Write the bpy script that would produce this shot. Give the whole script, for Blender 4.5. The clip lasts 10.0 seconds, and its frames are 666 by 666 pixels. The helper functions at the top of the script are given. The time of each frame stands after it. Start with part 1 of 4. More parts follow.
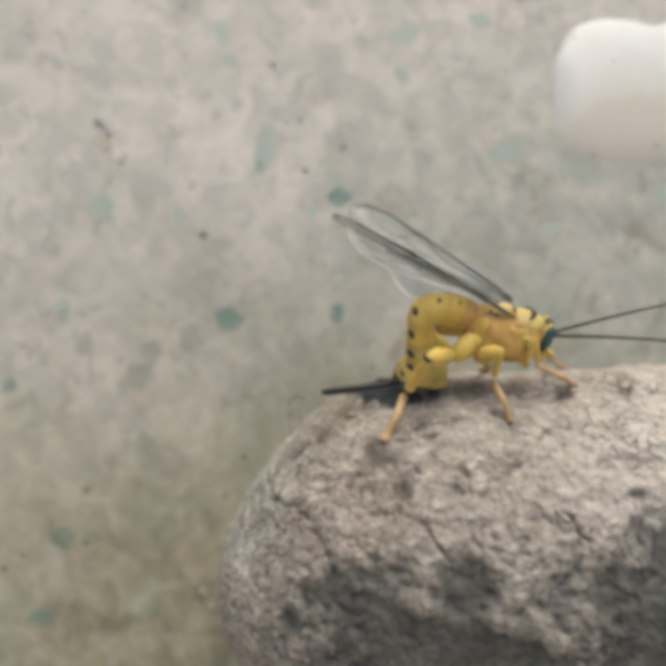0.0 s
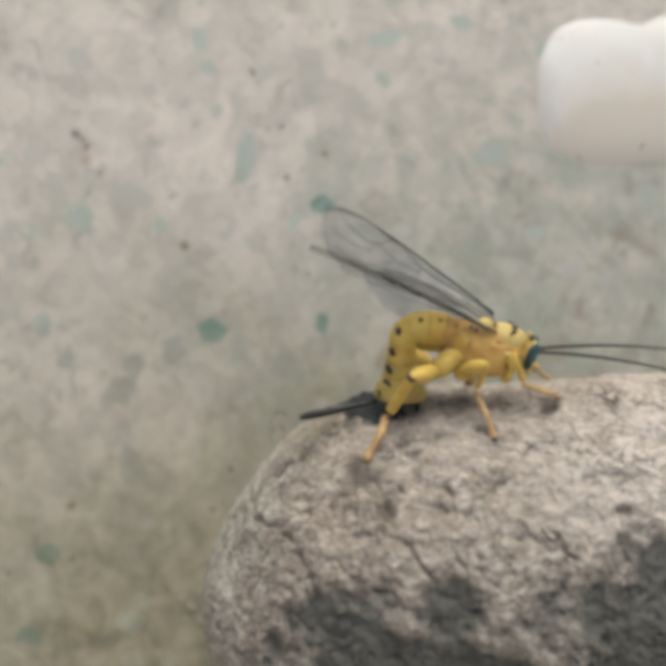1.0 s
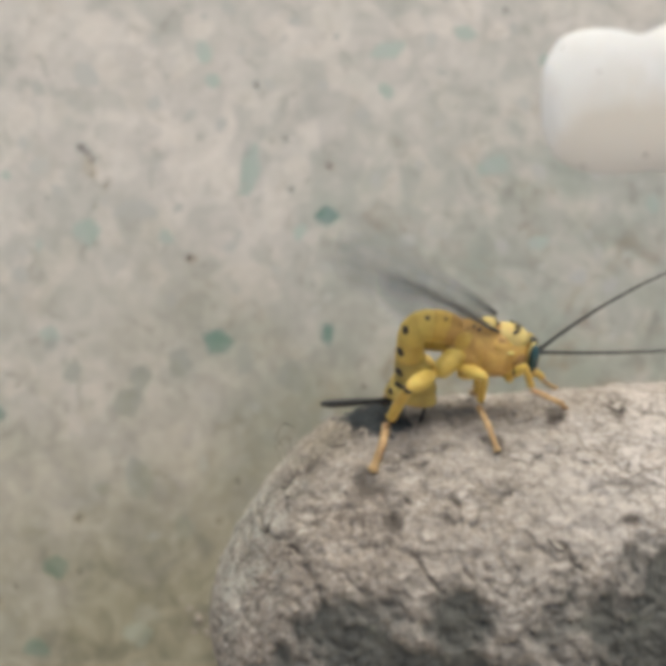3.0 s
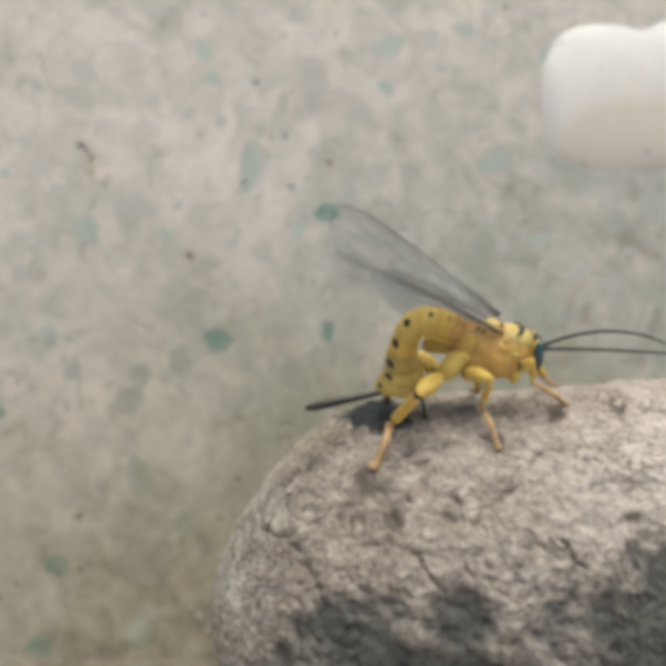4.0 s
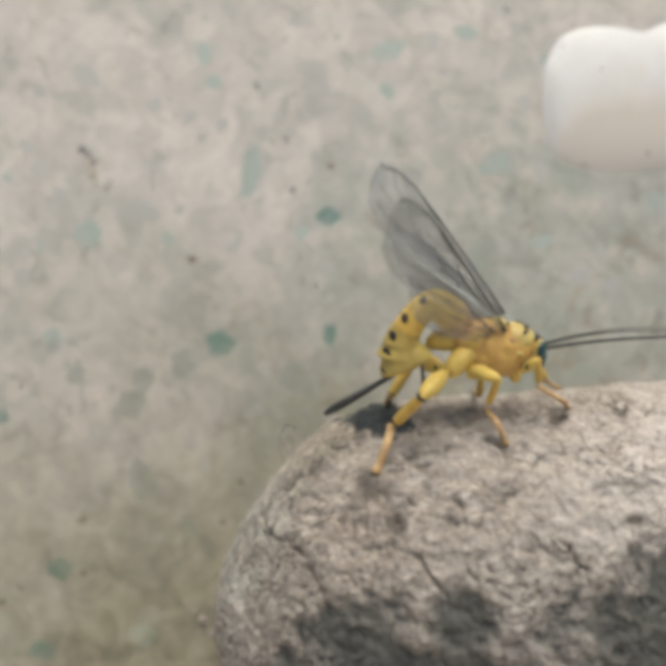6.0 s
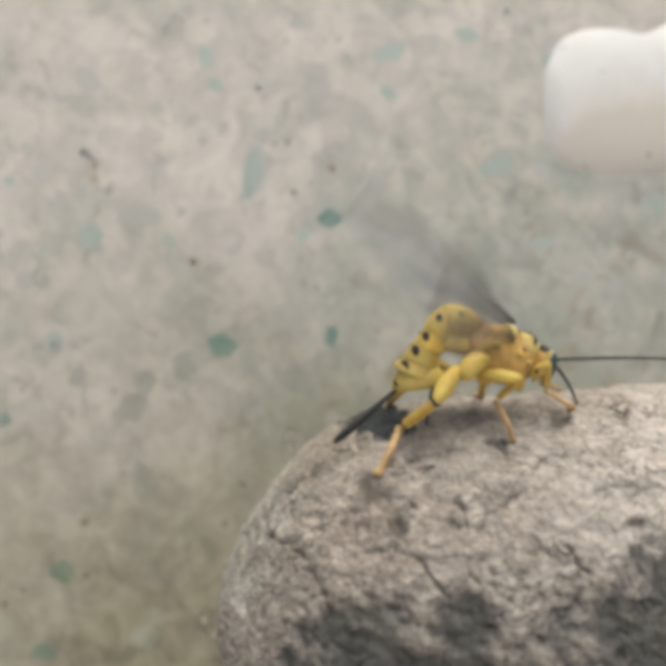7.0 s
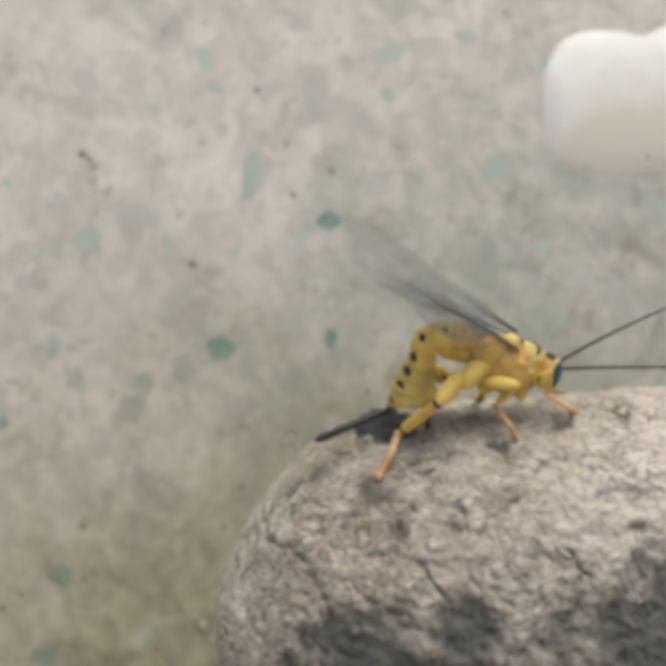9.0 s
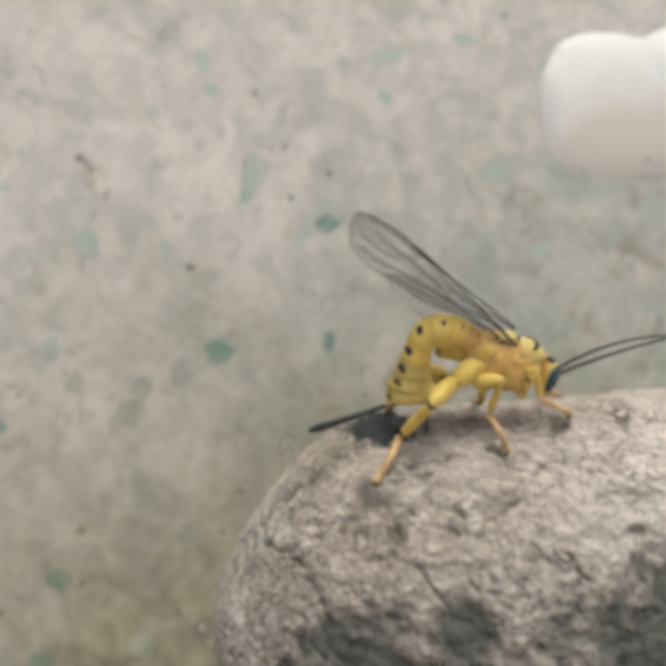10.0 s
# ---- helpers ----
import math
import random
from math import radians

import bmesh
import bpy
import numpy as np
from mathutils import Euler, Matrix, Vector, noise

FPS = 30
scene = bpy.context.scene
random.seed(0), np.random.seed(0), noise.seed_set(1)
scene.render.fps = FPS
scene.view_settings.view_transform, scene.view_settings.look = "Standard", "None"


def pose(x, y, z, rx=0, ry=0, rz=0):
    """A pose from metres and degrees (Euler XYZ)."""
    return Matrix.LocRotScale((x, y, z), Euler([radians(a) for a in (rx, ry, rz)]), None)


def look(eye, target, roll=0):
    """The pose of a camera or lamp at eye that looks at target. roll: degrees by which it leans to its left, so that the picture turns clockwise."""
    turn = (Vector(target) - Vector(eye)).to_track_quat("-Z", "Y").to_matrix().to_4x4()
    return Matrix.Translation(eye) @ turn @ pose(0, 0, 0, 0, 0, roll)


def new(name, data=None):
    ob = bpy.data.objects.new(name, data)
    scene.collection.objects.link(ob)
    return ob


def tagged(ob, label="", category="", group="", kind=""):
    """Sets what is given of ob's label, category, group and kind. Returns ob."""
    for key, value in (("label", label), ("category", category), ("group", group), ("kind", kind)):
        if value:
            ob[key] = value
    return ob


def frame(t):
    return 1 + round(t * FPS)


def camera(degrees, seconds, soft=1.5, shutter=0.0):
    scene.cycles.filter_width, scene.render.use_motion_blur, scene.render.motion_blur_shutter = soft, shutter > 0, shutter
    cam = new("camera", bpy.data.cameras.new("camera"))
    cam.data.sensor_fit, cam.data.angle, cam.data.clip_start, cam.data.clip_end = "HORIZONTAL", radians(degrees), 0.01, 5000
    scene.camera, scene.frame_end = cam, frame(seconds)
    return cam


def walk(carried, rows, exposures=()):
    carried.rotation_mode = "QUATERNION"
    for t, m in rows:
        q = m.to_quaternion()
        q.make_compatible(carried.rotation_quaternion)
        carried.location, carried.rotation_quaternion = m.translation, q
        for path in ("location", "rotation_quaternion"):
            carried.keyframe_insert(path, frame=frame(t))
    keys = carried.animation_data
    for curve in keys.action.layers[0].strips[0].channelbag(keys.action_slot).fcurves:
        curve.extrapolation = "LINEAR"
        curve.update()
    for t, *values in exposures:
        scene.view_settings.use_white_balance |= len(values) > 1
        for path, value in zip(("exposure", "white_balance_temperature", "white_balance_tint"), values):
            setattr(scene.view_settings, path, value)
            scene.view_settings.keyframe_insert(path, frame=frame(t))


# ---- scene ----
# ---- camera ----
cam = camera(42.0, 10.0, soft=6.6, shutter=1.0)
cam.data.dof.use_dof, cam.data.dof.focus_distance, cam.data.dof.aperture_fstop = True, 0.049, 32.0
CM, MM = 0.01, 0.001
ROWS = [
    (0.0, -0.095, -0.193, 6.869, 2.13, -1.13, 1.70),
    (0.5, -0.059, -0.103, 6.845, 1.52, -1.09, 1.00),
    (1.0, -0.004, -0.035, 6.792, 1.48, -1.32, 0.71),
    (1.5, 0.004, -0.024, 6.801, 1.55, -1.04, 0.61),
    (2.0, -0.004, -0.027, 6.804, 1.79, -1.00, 0.57),
    (2.5, -0.002, -0.011, 6.813, 2.03, -0.96, 0.42),
    (4.0, -0.002, -0.009, 6.795, 1.82, -0.90, 0.16),
    (4.5, -0.005, -0.014, 6.796, 1.83, -0.88, 0.15),
    (5.0, 0.004, -0.006, 6.796, 1.81, -0.76, 0.06),
    (5.5, 0.000, 0.000, 6.800, 1.84, -0.77, 0.00),
    (7.0, 0.000, 0.026, 6.812, 1.87, -0.63, -0.17),
    (7.5, -0.005, 0.025, 6.814, 1.88, -0.64, -0.17),
    (8.0, -0.013, 0.028, 6.814, 1.84, -0.68, -0.12),
    (8.5, -0.012, 0.018, 6.787, 1.95, -0.80, -0.14),
    (9.0, -0.019, 0.030, 6.790, 2.01, -0.84, -0.17),
    (9.5, -0.002, 0.032, 6.778, 2.08, -0.78, -0.25),
    (10.0, -0.004, 0.035, 6.777, 2.18, -0.81, -0.33),
]
walk(cam, [(t, pose(x * CM, y * CM, z * CM, rx, ry, rz)) for t, x, y, z, rx, ry, rz in ROWS],
     [(0.0, -0.06, 6500, 5.8), (0.5, -0.13, 6500, 5.8), (1.0, -0.1, 6500, 5.8), (2.5, -0.06, 6500, 5.8), (10.0, -0.04, 6500, 5.8)])

# ---- daylight: bright hazy sky, low soft sun from the open side of the terrace ----
SUN_UP, SUN_FROM = 35.0, -6.0  # elevation; degrees from +y towards -x
world = bpy.data.worlds.new("sky")
scene.world = world
world.use_nodes = True
sky = world.node_tree.nodes.new("ShaderNodeTexSky")
sky.sky_type, sky.sun_disc = "NISHITA", False
sky.sun_elevation, sky.sun_rotation = radians(SUN_UP), radians(-SUN_FROM)
sky.air_density, sky.dust_density = 1.0, 4.0
background = world.node_tree.nodes["Background"]
world.node_tree.links.new(sky.outputs["Color"], background.inputs["Color"])
background.inputs["Strength"].default_value = 0.155
sun = new("sun", bpy.data.lights.new("sun", "SUN"))
sun.data.energy, sun.data.angle, sun.data.color = 1.42, radians(34), (1.0, 0.98, 0.915)
toward = Vector((-math.sin(radians(SUN_FROM)) * math.cos(radians(SUN_UP)), math.cos(radians(SUN_FROM)) * math.cos(radians(SUN_UP)), math.sin(radians(SUN_UP))))
sun.matrix_world = look(toward * 3, (0, 0, 0))
scene.view_settings.exposure = 0.0


# ---- materials ----
def shader(name):
    m = bpy.data.materials.new(name)
    m.use_nodes = True
    return m, m.node_tree.nodes, m.node_tree.links, m.node_tree.nodes["Principled BSDF"]


def node(nodes, kind, **inputs):
    n = nodes.new(kind)
    for key, value in inputs.items():
        n.inputs[key.replace("_", " ")].default_value = value
    return n


def place(nodes, links, stretch=(1, 1, 1), turn=(0, 0, 0)):
    """Object coordinates, stretched."""
    c = nodes.new("ShaderNodeTexCoord")
    m = nodes.new("ShaderNodeMapping")
    m.inputs["Scale"].default_value = stretch
    m.inputs["Rotation"].default_value = turn
    links.new(c.outputs["Object"], m.inputs["Vector"])
    return m.outputs["Vector"]


def ramp(nodes, links, source, stops):
    r = nodes.new("ShaderNodeValToRGB")
    el = r.color_ramp.elements
    while len(el) < len(stops):
        el.new(0.5)
    for e, (p, col) in zip(el, stops):
        e.position = p
        e.color = (*col, 1) if len(col) == 3 else col
    links.new(source, r.inputs["Fac"])
    return r.outputs["Color"]


def grey(v):
    return (v, v, v)


def blend(nodes, links, fac, a, b, mode="MIX"):
    m = nodes.new("ShaderNodeMix")
    m.data_type, m.blend_type = "RGBA", mode
    for socket, v in ((m.inputs["Factor"], fac), (m.inputs["A"], a), (m.inputs["B"], b)):
        if isinstance(v, (int, float)):
            socket.default_value = v
        elif isinstance(v, tuple):
            socket.default_value = (*v, 1)
        else:
            links.new(v, socket)
    return m.outputs["Result"]


def noise_of(nodes, links, vector, scale, detail=4.0, rough=0.55, distortion=0.0):
    n = node(nodes, "ShaderNodeTexNoise", Scale=scale, Detail=detail, Roughness=rough, Distortion=distortion)
    links.new(vector, n.inputs["Vector"])
    return n.outputs["Fac"]


def bump(nodes, links, bsdf, height, strength, distance):
    b = node(nodes, "ShaderNodeBump", Strength=strength, Distance=distance)
    links.new(height, b.inputs["Height"])
    links.new(b.outputs["Normal"], bsdf.inputs["Normal"])


def earth_dim_over(n, l, col, most=0.88):
    """Yellow-brown earth round the stick's end, with the dimmer light there painted in, over a colour."""
    v = n.new("ShaderNodeNewGeometry").outputs["Position"]
    g = node(n, "ShaderNodeVectorMath")
    g.operation = "DISTANCE"
    g.inputs[1].default_value = (-0.010, -0.030, 0.0)
    l.new(v, g.inputs[0])
    near = n.new("ShaderNodeMath")
    near.operation = "MULTIPLY_ADD"
    l.new(g.outputs["Value"], near.inputs[0])
    near.inputs[1].default_value = -24.0
    l.new(ramp(n, l, noise_of(n, l, v, 80, 6, 0.7), [(0.2, grey(0.75)), (0.8, grey(1.3))]), near.inputs[2])
    soil_dim = ramp(n, l, near.outputs[0], [(0.0, grey(0)), (0.35, grey(0.42 * most)), (0.75, grey(most))])
    return blend(n, l, soil_dim, col, ramp(n, l, noise_of(n, l, v, 330, 6, 0.7, 0.6), [(0.38, (0.105, 0.098, 0.058)), (0.5, (0.18, 0.166, 0.105)), (0.62, (0.26, 0.24, 0.168))]))


def terrazzo_mat():
    m, n, l, bs = shader("terrazzo_matrix")
    v = place(n, l)
    mid = noise_of(n, l, v, 260, 5, 0.65, 0.5)
    fine = noise_of(n, l, v, 1400, 3, 0.6)
    base = ramp(n, l, mid, [(0.30, (0.423, 0.41, 0.375)), (0.42, (0.51, 0.484, 0.447)), (0.55, (0.585, 0.55, 0.51)), (0.72, (0.54, 0.51, 0.473))])
    green = ramp(n, l, noise_of(n, l, v, 95, 5, 0.7, 0.8), [(0.45, grey(0)), (0.60, grey(0.85))])
    # the floor is greener and dirtier round the stick's end
    spread = node(n, "ShaderNodeVectorMath")
    spread.operation = "DISTANCE"
    spread.inputs[1].default_value = (0.017, -0.002, 0.0)
    l.new(v, spread.inputs[0])
    reach = n.new("ShaderNodeMath")
    reach.operation = "MULTIPLY_ADD"
    l.new(spread.outputs["Value"], reach.inputs[0])
    reach.inputs[1].default_value = -45.0
    l.new(ramp(n, l, noise_of(n, l, v, 60, 5, 0.65), [(0.25, grey(1.05)), (0.75, grey(1.75))]), reach.inputs[2])
    worn = ramp(n, l, reach.outputs[0], [(0.15, grey(0.30)), (0.8, grey(1.0))])
    green = blend(n, l, 1.0, green, worn, "MULTIPLY")
    base = blend(n, l, ramp(n, l, reach.outputs[0], [(0.15, grey(0.0)), (0.8, grey(0.75))]), base, ramp(n, l, noise_of(n, l, v, 430, 5, 0.7, 0.7), [(0.36, (0.285, 0.30, 0.25)), (0.5, (0.395, 0.402, 0.348)), (0.62, (0.475, 0.455, 0.405))]))
    col = blend(n, l, green, base, (0.315, 0.345, 0.30))
    brown = ramp(n, l, noise_of(n, l, v, 280, 7, 0.75, 1.0), [(0.53, grey(0)), (0.66, grey(0.75))])
    brown = blend(n, l, 1.0, brown, worn, "MULTIPLY")
    col = blend(n, l, brown, col, (0.30, 0.25, 0.18))
    # crushed-marble fragments in the binder, blurred by wear
    vo = node(n, "ShaderNodeTexVoronoi", Scale=560.0, Randomness=1.0)
    vo.feature = "SMOOTH_F1"
    vo.inputs["Smoothness"].default_value = 0.35
    l.new(v, vo.inputs["Vector"])
    frag = ramp(n, l, vo.outputs["Color"], [(0.3, (0.70, 0.72, 0.72)), (0.55, (1.0, 1.0, 1.0)), (0.75, (1.12, 1.09, 1.06))])
    col = blend(n, l, 0.42, col, frag, "MULTIPLY")
    col = blend(n, l, ramp(n, l, noise_of(n, l, v, 480, 5, 0.7, 0.8), [(0.55, grey(0.0)), (0.68, grey(0.6))]), col, (0.23, 0.225, 0.19))
    col = blend(n, l, ramp(n, l, fine, [(0.35, grey(0.0)), (0.7, grey(0.15))]), col, (0.28, 0.26, 0.22))
    l.new(earth_dim_over(n, l, col), bs.inputs["Base Color"])
    bs.inputs["Roughness"].default_value = 0.42
    bs.inputs["Specular IOR Level"].default_value = 0.35
    bump(n, l, bs, mid, 0.12, 0.0002)
    return m


def chip_mat(name, tone, spread, wear=0.85):
    """Stone chips: each piece of its own shade."""
    m, n, l, bs = shader(name)
    info = n.new("ShaderNodeObjectInfo")
    v = n.new("ShaderNodeNewGeometry").outputs["Position"]
    col = ramp(n, l, info.outputs["Random"], [(0.0, tuple(c * (1 - spread) for c in tone)), (1.0, tuple(min(1, c * (1 + spread)) for c in tone))])
    col = blend(n, l, ramp(n, l, noise_of(n, l, v, 700, 4, 0.65), [(0.35, grey(0.0)), (0.62, grey(wear))]), col, tuple(0.5 * c + 0.20 for c in tone))
    l.new(earth_dim_over(n, l, col, 0.68), bs.inputs["Base Color"])
    bs.inputs["Roughness"].default_value = 0.4
    return m


def wood_mat():
    m, n, l, bs = shader("weathered_wood")
    v = place(n, l)
    lng = place(n, l, (1.0, 1.9, 1.9), (0.0, 0.0, 0.25))
    tone = ramp(n, l, noise_of(n, l, lng, 620, 8, 0.75, 1.2), [(0.32, (0.15, 0.126, 0.104)), (0.43, (0.265, 0.23, 0.197)), (0.52, (0.375, 0.33, 0.287)), (0.60, (0.48, 0.43, 0.38)), (0.70, (0.63, 0.567, 0.52))])
    pores = ramp(n, l, noise_of(n, l, place(n, l, (1.0, 1.6, 1.6), (0.0, 0.0, -0.3)), 1700, 5, 0.7, 0.8), [(0.34, grey(0.55)), (0.5, grey(0.95)), (0.64, grey(1.4))])
    tone = blend(n, l, 0.5, tone, pores, "MULTIPLY")
    stain = ramp(n, l, noise_of(n, l, v, 75, 5, 0.65, 0.4), [(0.45, grey(0.0)), (0.68, grey(0.5))])
    tone = blend(n, l, stain, tone, (0.19, 0.158, 0.13))
    bleach = ramp(n, l, noise_of(n, l, v, 45, 3, 0.5), [(0.36, grey(0.0)), (0.60, grey(0.65))])
    tone = blend(n, l, bleach, tone, (0.47, 0.44, 0.405))
    # pale lichen near the stick's end, paler wood further along, soft brown on the far shoulder
    for centre, fall, shade in (((-0.0046, -0.0104, 0.014), -115.0, (0.47, 0.47, 0.42)), ((0.021, -0.005, 0.018), -95.0, (0.60, 0.555, 0.52)), ((0.0004, -0.0046, 0.0158), -250.0, (0.33, 0.295, 0.235))):
        g = node(n, "ShaderNodeVectorMath")
        g.operation = "DISTANCE"
        g.inputs[1].default_value = centre
        l.new(v, g.inputs[0])
        near = n.new("ShaderNodeMath")
        near.operation = "MULTIPLY_ADD"
        l.new(g.outputs["Value"], near.inputs[0])
        near.inputs[1].default_value = fall
        l.new(ramp(n, l, noise_of(n, l, lng, 420, 6, 0.75), [(0.3, grey(0.4)), (0.7, grey(1.5))]), near.inputs[2])
        tone = blend(n, l, ramp(n, l, near.outputs[0], [(0.1, grey(0.0)), (0.8, grey(0.75))]), tone, shade)
    # broken fibre cracks
    warp = node(n, "ShaderNodeTexNoise", Scale=420.0, Detail=5.0)
    l.new(lng, warp.inputs["Vector"])
    shift = n.new("ShaderNodeVectorMath")
    shift.operation = "MULTIPLY_ADD"
    l.new(warp.outputs["Color"], shift.inputs[0])
    shift.inputs[1].default_value = (0.0035, 0.0035, 0.0035)
    l.new(lng, shift.inputs[2])
    vo = node(n, "ShaderNodeTexVoronoi", Scale=640.0, Randomness=1.0)
    vo.feature = "DISTANCE_TO_EDGE"
    l.new(shift.outputs["Vector"], vo.inputs["Vector"])
    net = node(n, "ShaderNodeTexVoronoi", Scale=1250.0, Randomness=1.0)
    net.feature = "DISTANCE_TO_EDGE"
    l.new(shift.outputs["Vector"], net.inputs["Vector"])
    web = ramp(n, l, net.outputs["Distance"], [(0.0, grey(0.75)), (0.06, grey(0.36)), (0.15, grey(0.0))])
    where = ramp(n, l, noise_of(n, l, v, 330, 4, 0.6), [(0.34, grey(0.1)), (0.56, grey(1.0))])
    tone = blend(n, l, blend(n, l, 1.0, web, where, "MULTIPLY"), tone, (0.18, 0.145, 0.115))
    line = ramp(n, l, vo.outputs["Distance"], [(0.0, grey(1.0)), (0.05, grey(0.4)), (0.16, grey(0.0))])
    broken = ramp(n, l, noise_of(n, l, v, 210, 4, 0.6), [(0.42, grey(0.0)), (0.64, grey(0.8))])
    crack = blend(n, l, 1.0, line, broken, "MULTIPLY")
    tone = blend(n, l, crack, tone, (0.075, 0.06, 0.048))
    # dirty cracks and pits, with the feet's shadows painted in
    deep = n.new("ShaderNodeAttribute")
    deep.attribute_name = "dirt_shade"
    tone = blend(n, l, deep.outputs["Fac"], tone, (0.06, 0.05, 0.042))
    # grey-green lichen and rot in the hollows, darkened with their painted shade
    rot_shade = n.new("ShaderNodeAttribute")
    rot_shade.attribute_name = "rot_shade"
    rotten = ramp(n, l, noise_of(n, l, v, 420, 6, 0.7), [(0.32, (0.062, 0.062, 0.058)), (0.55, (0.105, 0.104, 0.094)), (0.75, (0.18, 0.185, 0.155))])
    tone = blend(n, l, rot_shade.outputs["Fac"], tone, rotten)
    # blue-black shadow of the wasp, painted into the wood
    wasp_shadow = n.new("ShaderNodeAttribute")
    wasp_shadow.attribute_name = "wasp_shadow"
    tone = blend(n, l, wasp_shadow.outputs["Fac"], tone, ramp(n, l, noise_of(n, l, v, 900, 4, 0.6), [(0.35, (0.014, 0.018, 0.022)), (0.7, (0.045, 0.055, 0.06))]))
    l.new(tone, bs.inputs["Base Color"])
    bs.inputs["Roughness"].default_value = 0.7
    bs.inputs["Specular IOR Level"].default_value = 0.3
    h = blend(n, l, 0.35, noise_of(n, l, lng, 700, 8, 0.75, 0.6), blend(n, l, 1.0, (1.0, 1.0, 1.0), crack, "DIFFERENCE"))
    bump(n, l, bs, h, 0.62, 0.0003)
    return m


def chitin_mat(name, tone, dark, scale=900, gloss=0.35, sub=0.0, seam=0.0):
    m, n, l, bs = shader(name)
    v = place(n, l)
    col = ramp(n, l, noise_of(n, l, v, scale, 4, 0.6), [(0.32, dark), (0.6, tone), (0.85, tuple(min(1.0, c * 1.12) for c in tone))])
    if seam:
        fold = ramp(n, l, noise_of(n, l, v, 260, 3, 0.5, 0.6), [(0.46, grey(0.0)), (0.495, grey(seam)), (0.505, grey(seam)), (0.54, grey(0.0))])
        col = blend(n, l, fold, col, (0.16, 0.075, 0.02))
    l.new(col, bs.inputs["Base Color"])
    bs.inputs["Roughness"].default_value = gloss
    if sub:
        bs.inputs["Subsurface Weight"].default_value = sub
        bs.inputs["Subsurface Radius"].default_value = (1.0, 0.6, 0.15)
        bs.inputs["Subsurface Scale"].default_value = 0.0004
    bump(n, l, bs, noise_of(n, l, v, scale * 4, 3), 0.25, 0.00005)
    return m


def wing_mat():
    m, n, l, bs = shader("wing_membrane")
    v = place(n, l)
    col = ramp(n, l, noise_of(n, l, v, 400, 3), [(0.3, (0.13, 0.145, 0.145)), (0.7, (0.24, 0.25, 0.25))])
    l.new(col, bs.inputs["Base Color"])
    bs.inputs["Roughness"].default_value = 0.32
    bs.inputs["Specular IOR Level"].default_value = 0.6
    alpha = ramp(n, l, noise_of(n, l, v, 250, 3), [(0.3, grey(0.33)), (0.75, grey(0.48))])
    l.new(alpha, bs.inputs["Alpha"])
    bump(n, l, bs, noise_of(n, l, v, 500, 2), 0.35, 0.0002)
    return m


def white_mat():
    m, n, l, bs = shader("white_stone")
    v = place(n, l)
    col = ramp(n, l, noise_of(n, l, v, 120, 5, 0.6), [(0.3, (0.635, 0.635, 0.615)), (0.6, (0.71, 0.71, 0.705))])
    # the near side's shade and brown cast, painted into the stone
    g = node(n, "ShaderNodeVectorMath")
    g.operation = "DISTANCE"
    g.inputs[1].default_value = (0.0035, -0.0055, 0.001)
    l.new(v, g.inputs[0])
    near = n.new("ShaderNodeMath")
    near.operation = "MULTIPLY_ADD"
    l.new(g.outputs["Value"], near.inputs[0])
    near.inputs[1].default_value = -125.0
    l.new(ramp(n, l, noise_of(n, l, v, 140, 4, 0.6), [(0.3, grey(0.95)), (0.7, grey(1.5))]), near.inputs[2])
    near_side_shade = ramp(n, l, near.outputs[0], [(0.0, grey(0.0)), (0.6, grey(0.85))])
    col = blend(n, l, near_side_shade, col, (0.53, 0.488, 0.42))
    col = blend(n, l, ramp(n, l, noise_of(n, l, v, 700, 3, 0.6), [(0.68, grey(0.0)), (0.8, grey(0.35))]), col, (0.5, 0.44, 0.36))
    l.new(col, bs.inputs["Base Color"])
    bs.inputs["Roughness"].default_value = 0.45
    bs.inputs["Subsurface Weight"].default_value = 0.3
    bs.inputs["Subsurface Radius"].default_value = (1.0, 0.8, 0.6)
    bs.inputs["Subsurface Scale"].default_value = 0.001
    bump(n, l, bs, noise_of(n, l, v, 350, 4), 0.15, 0.0002)
    return m


def plaster_mat():
    m, n, l, bs = shader("plaster")
    v = place(n, l)
    l.new(ramp(n, l, noise_of(n, l, v, 3, 6), [(0.3, (0.55, 0.5, 0.43)), (0.7, (0.66, 0.61, 0.53))]), bs.inputs["Base Color"])
    bs.inputs["Roughness"].default_value = 0.9
    bump(n, l, bs, noise_of(n, l, v, 60, 5), 0.3, 0.004)
    return m


TERRAZZO, WOOD, WHITE, WING, PLASTER = terrazzo_mat(), wood_mat(), white_mat(), wing_mat(), plaster_mat()
TEAL = chip_mat("teal_chip", (0.10, 0.20, 0.16), 0.2, 0.7)
RUST = chip_mat("brown_stain", (0.39, 0.345, 0.275), 0.12)
MINT = chip_mat("mint_chip", (0.335, 0.40, 0.345), 0.1)
STONE = chip_mat("grey_chip", (0.40, 0.395, 0.36), 0.12)
MOSS = chip_mat("grey_green_chip", (0.29, 0.30, 0.255), 0.12)
SPECK = chip_mat("dark_speck", (0.06, 0.05, 0.036), 0.4, 0.35)
YELLOW = chitin_mat("yellow_chitin", (0.60, 0.415, 0.095), (0.40, 0.255, 0.05), 520, 0.6, 0.25)
AMBER = chitin_mat("amber_chitin", (0.56, 0.36, 0.105), (0.30, 0.16, 0.048), 420, 0.6, 0.25, 0.2)
LEMON = chitin_mat("lemon_chitin", (0.62, 0.46, 0.115), (0.44, 0.305, 0.065), 520, 0.6, 0.25)
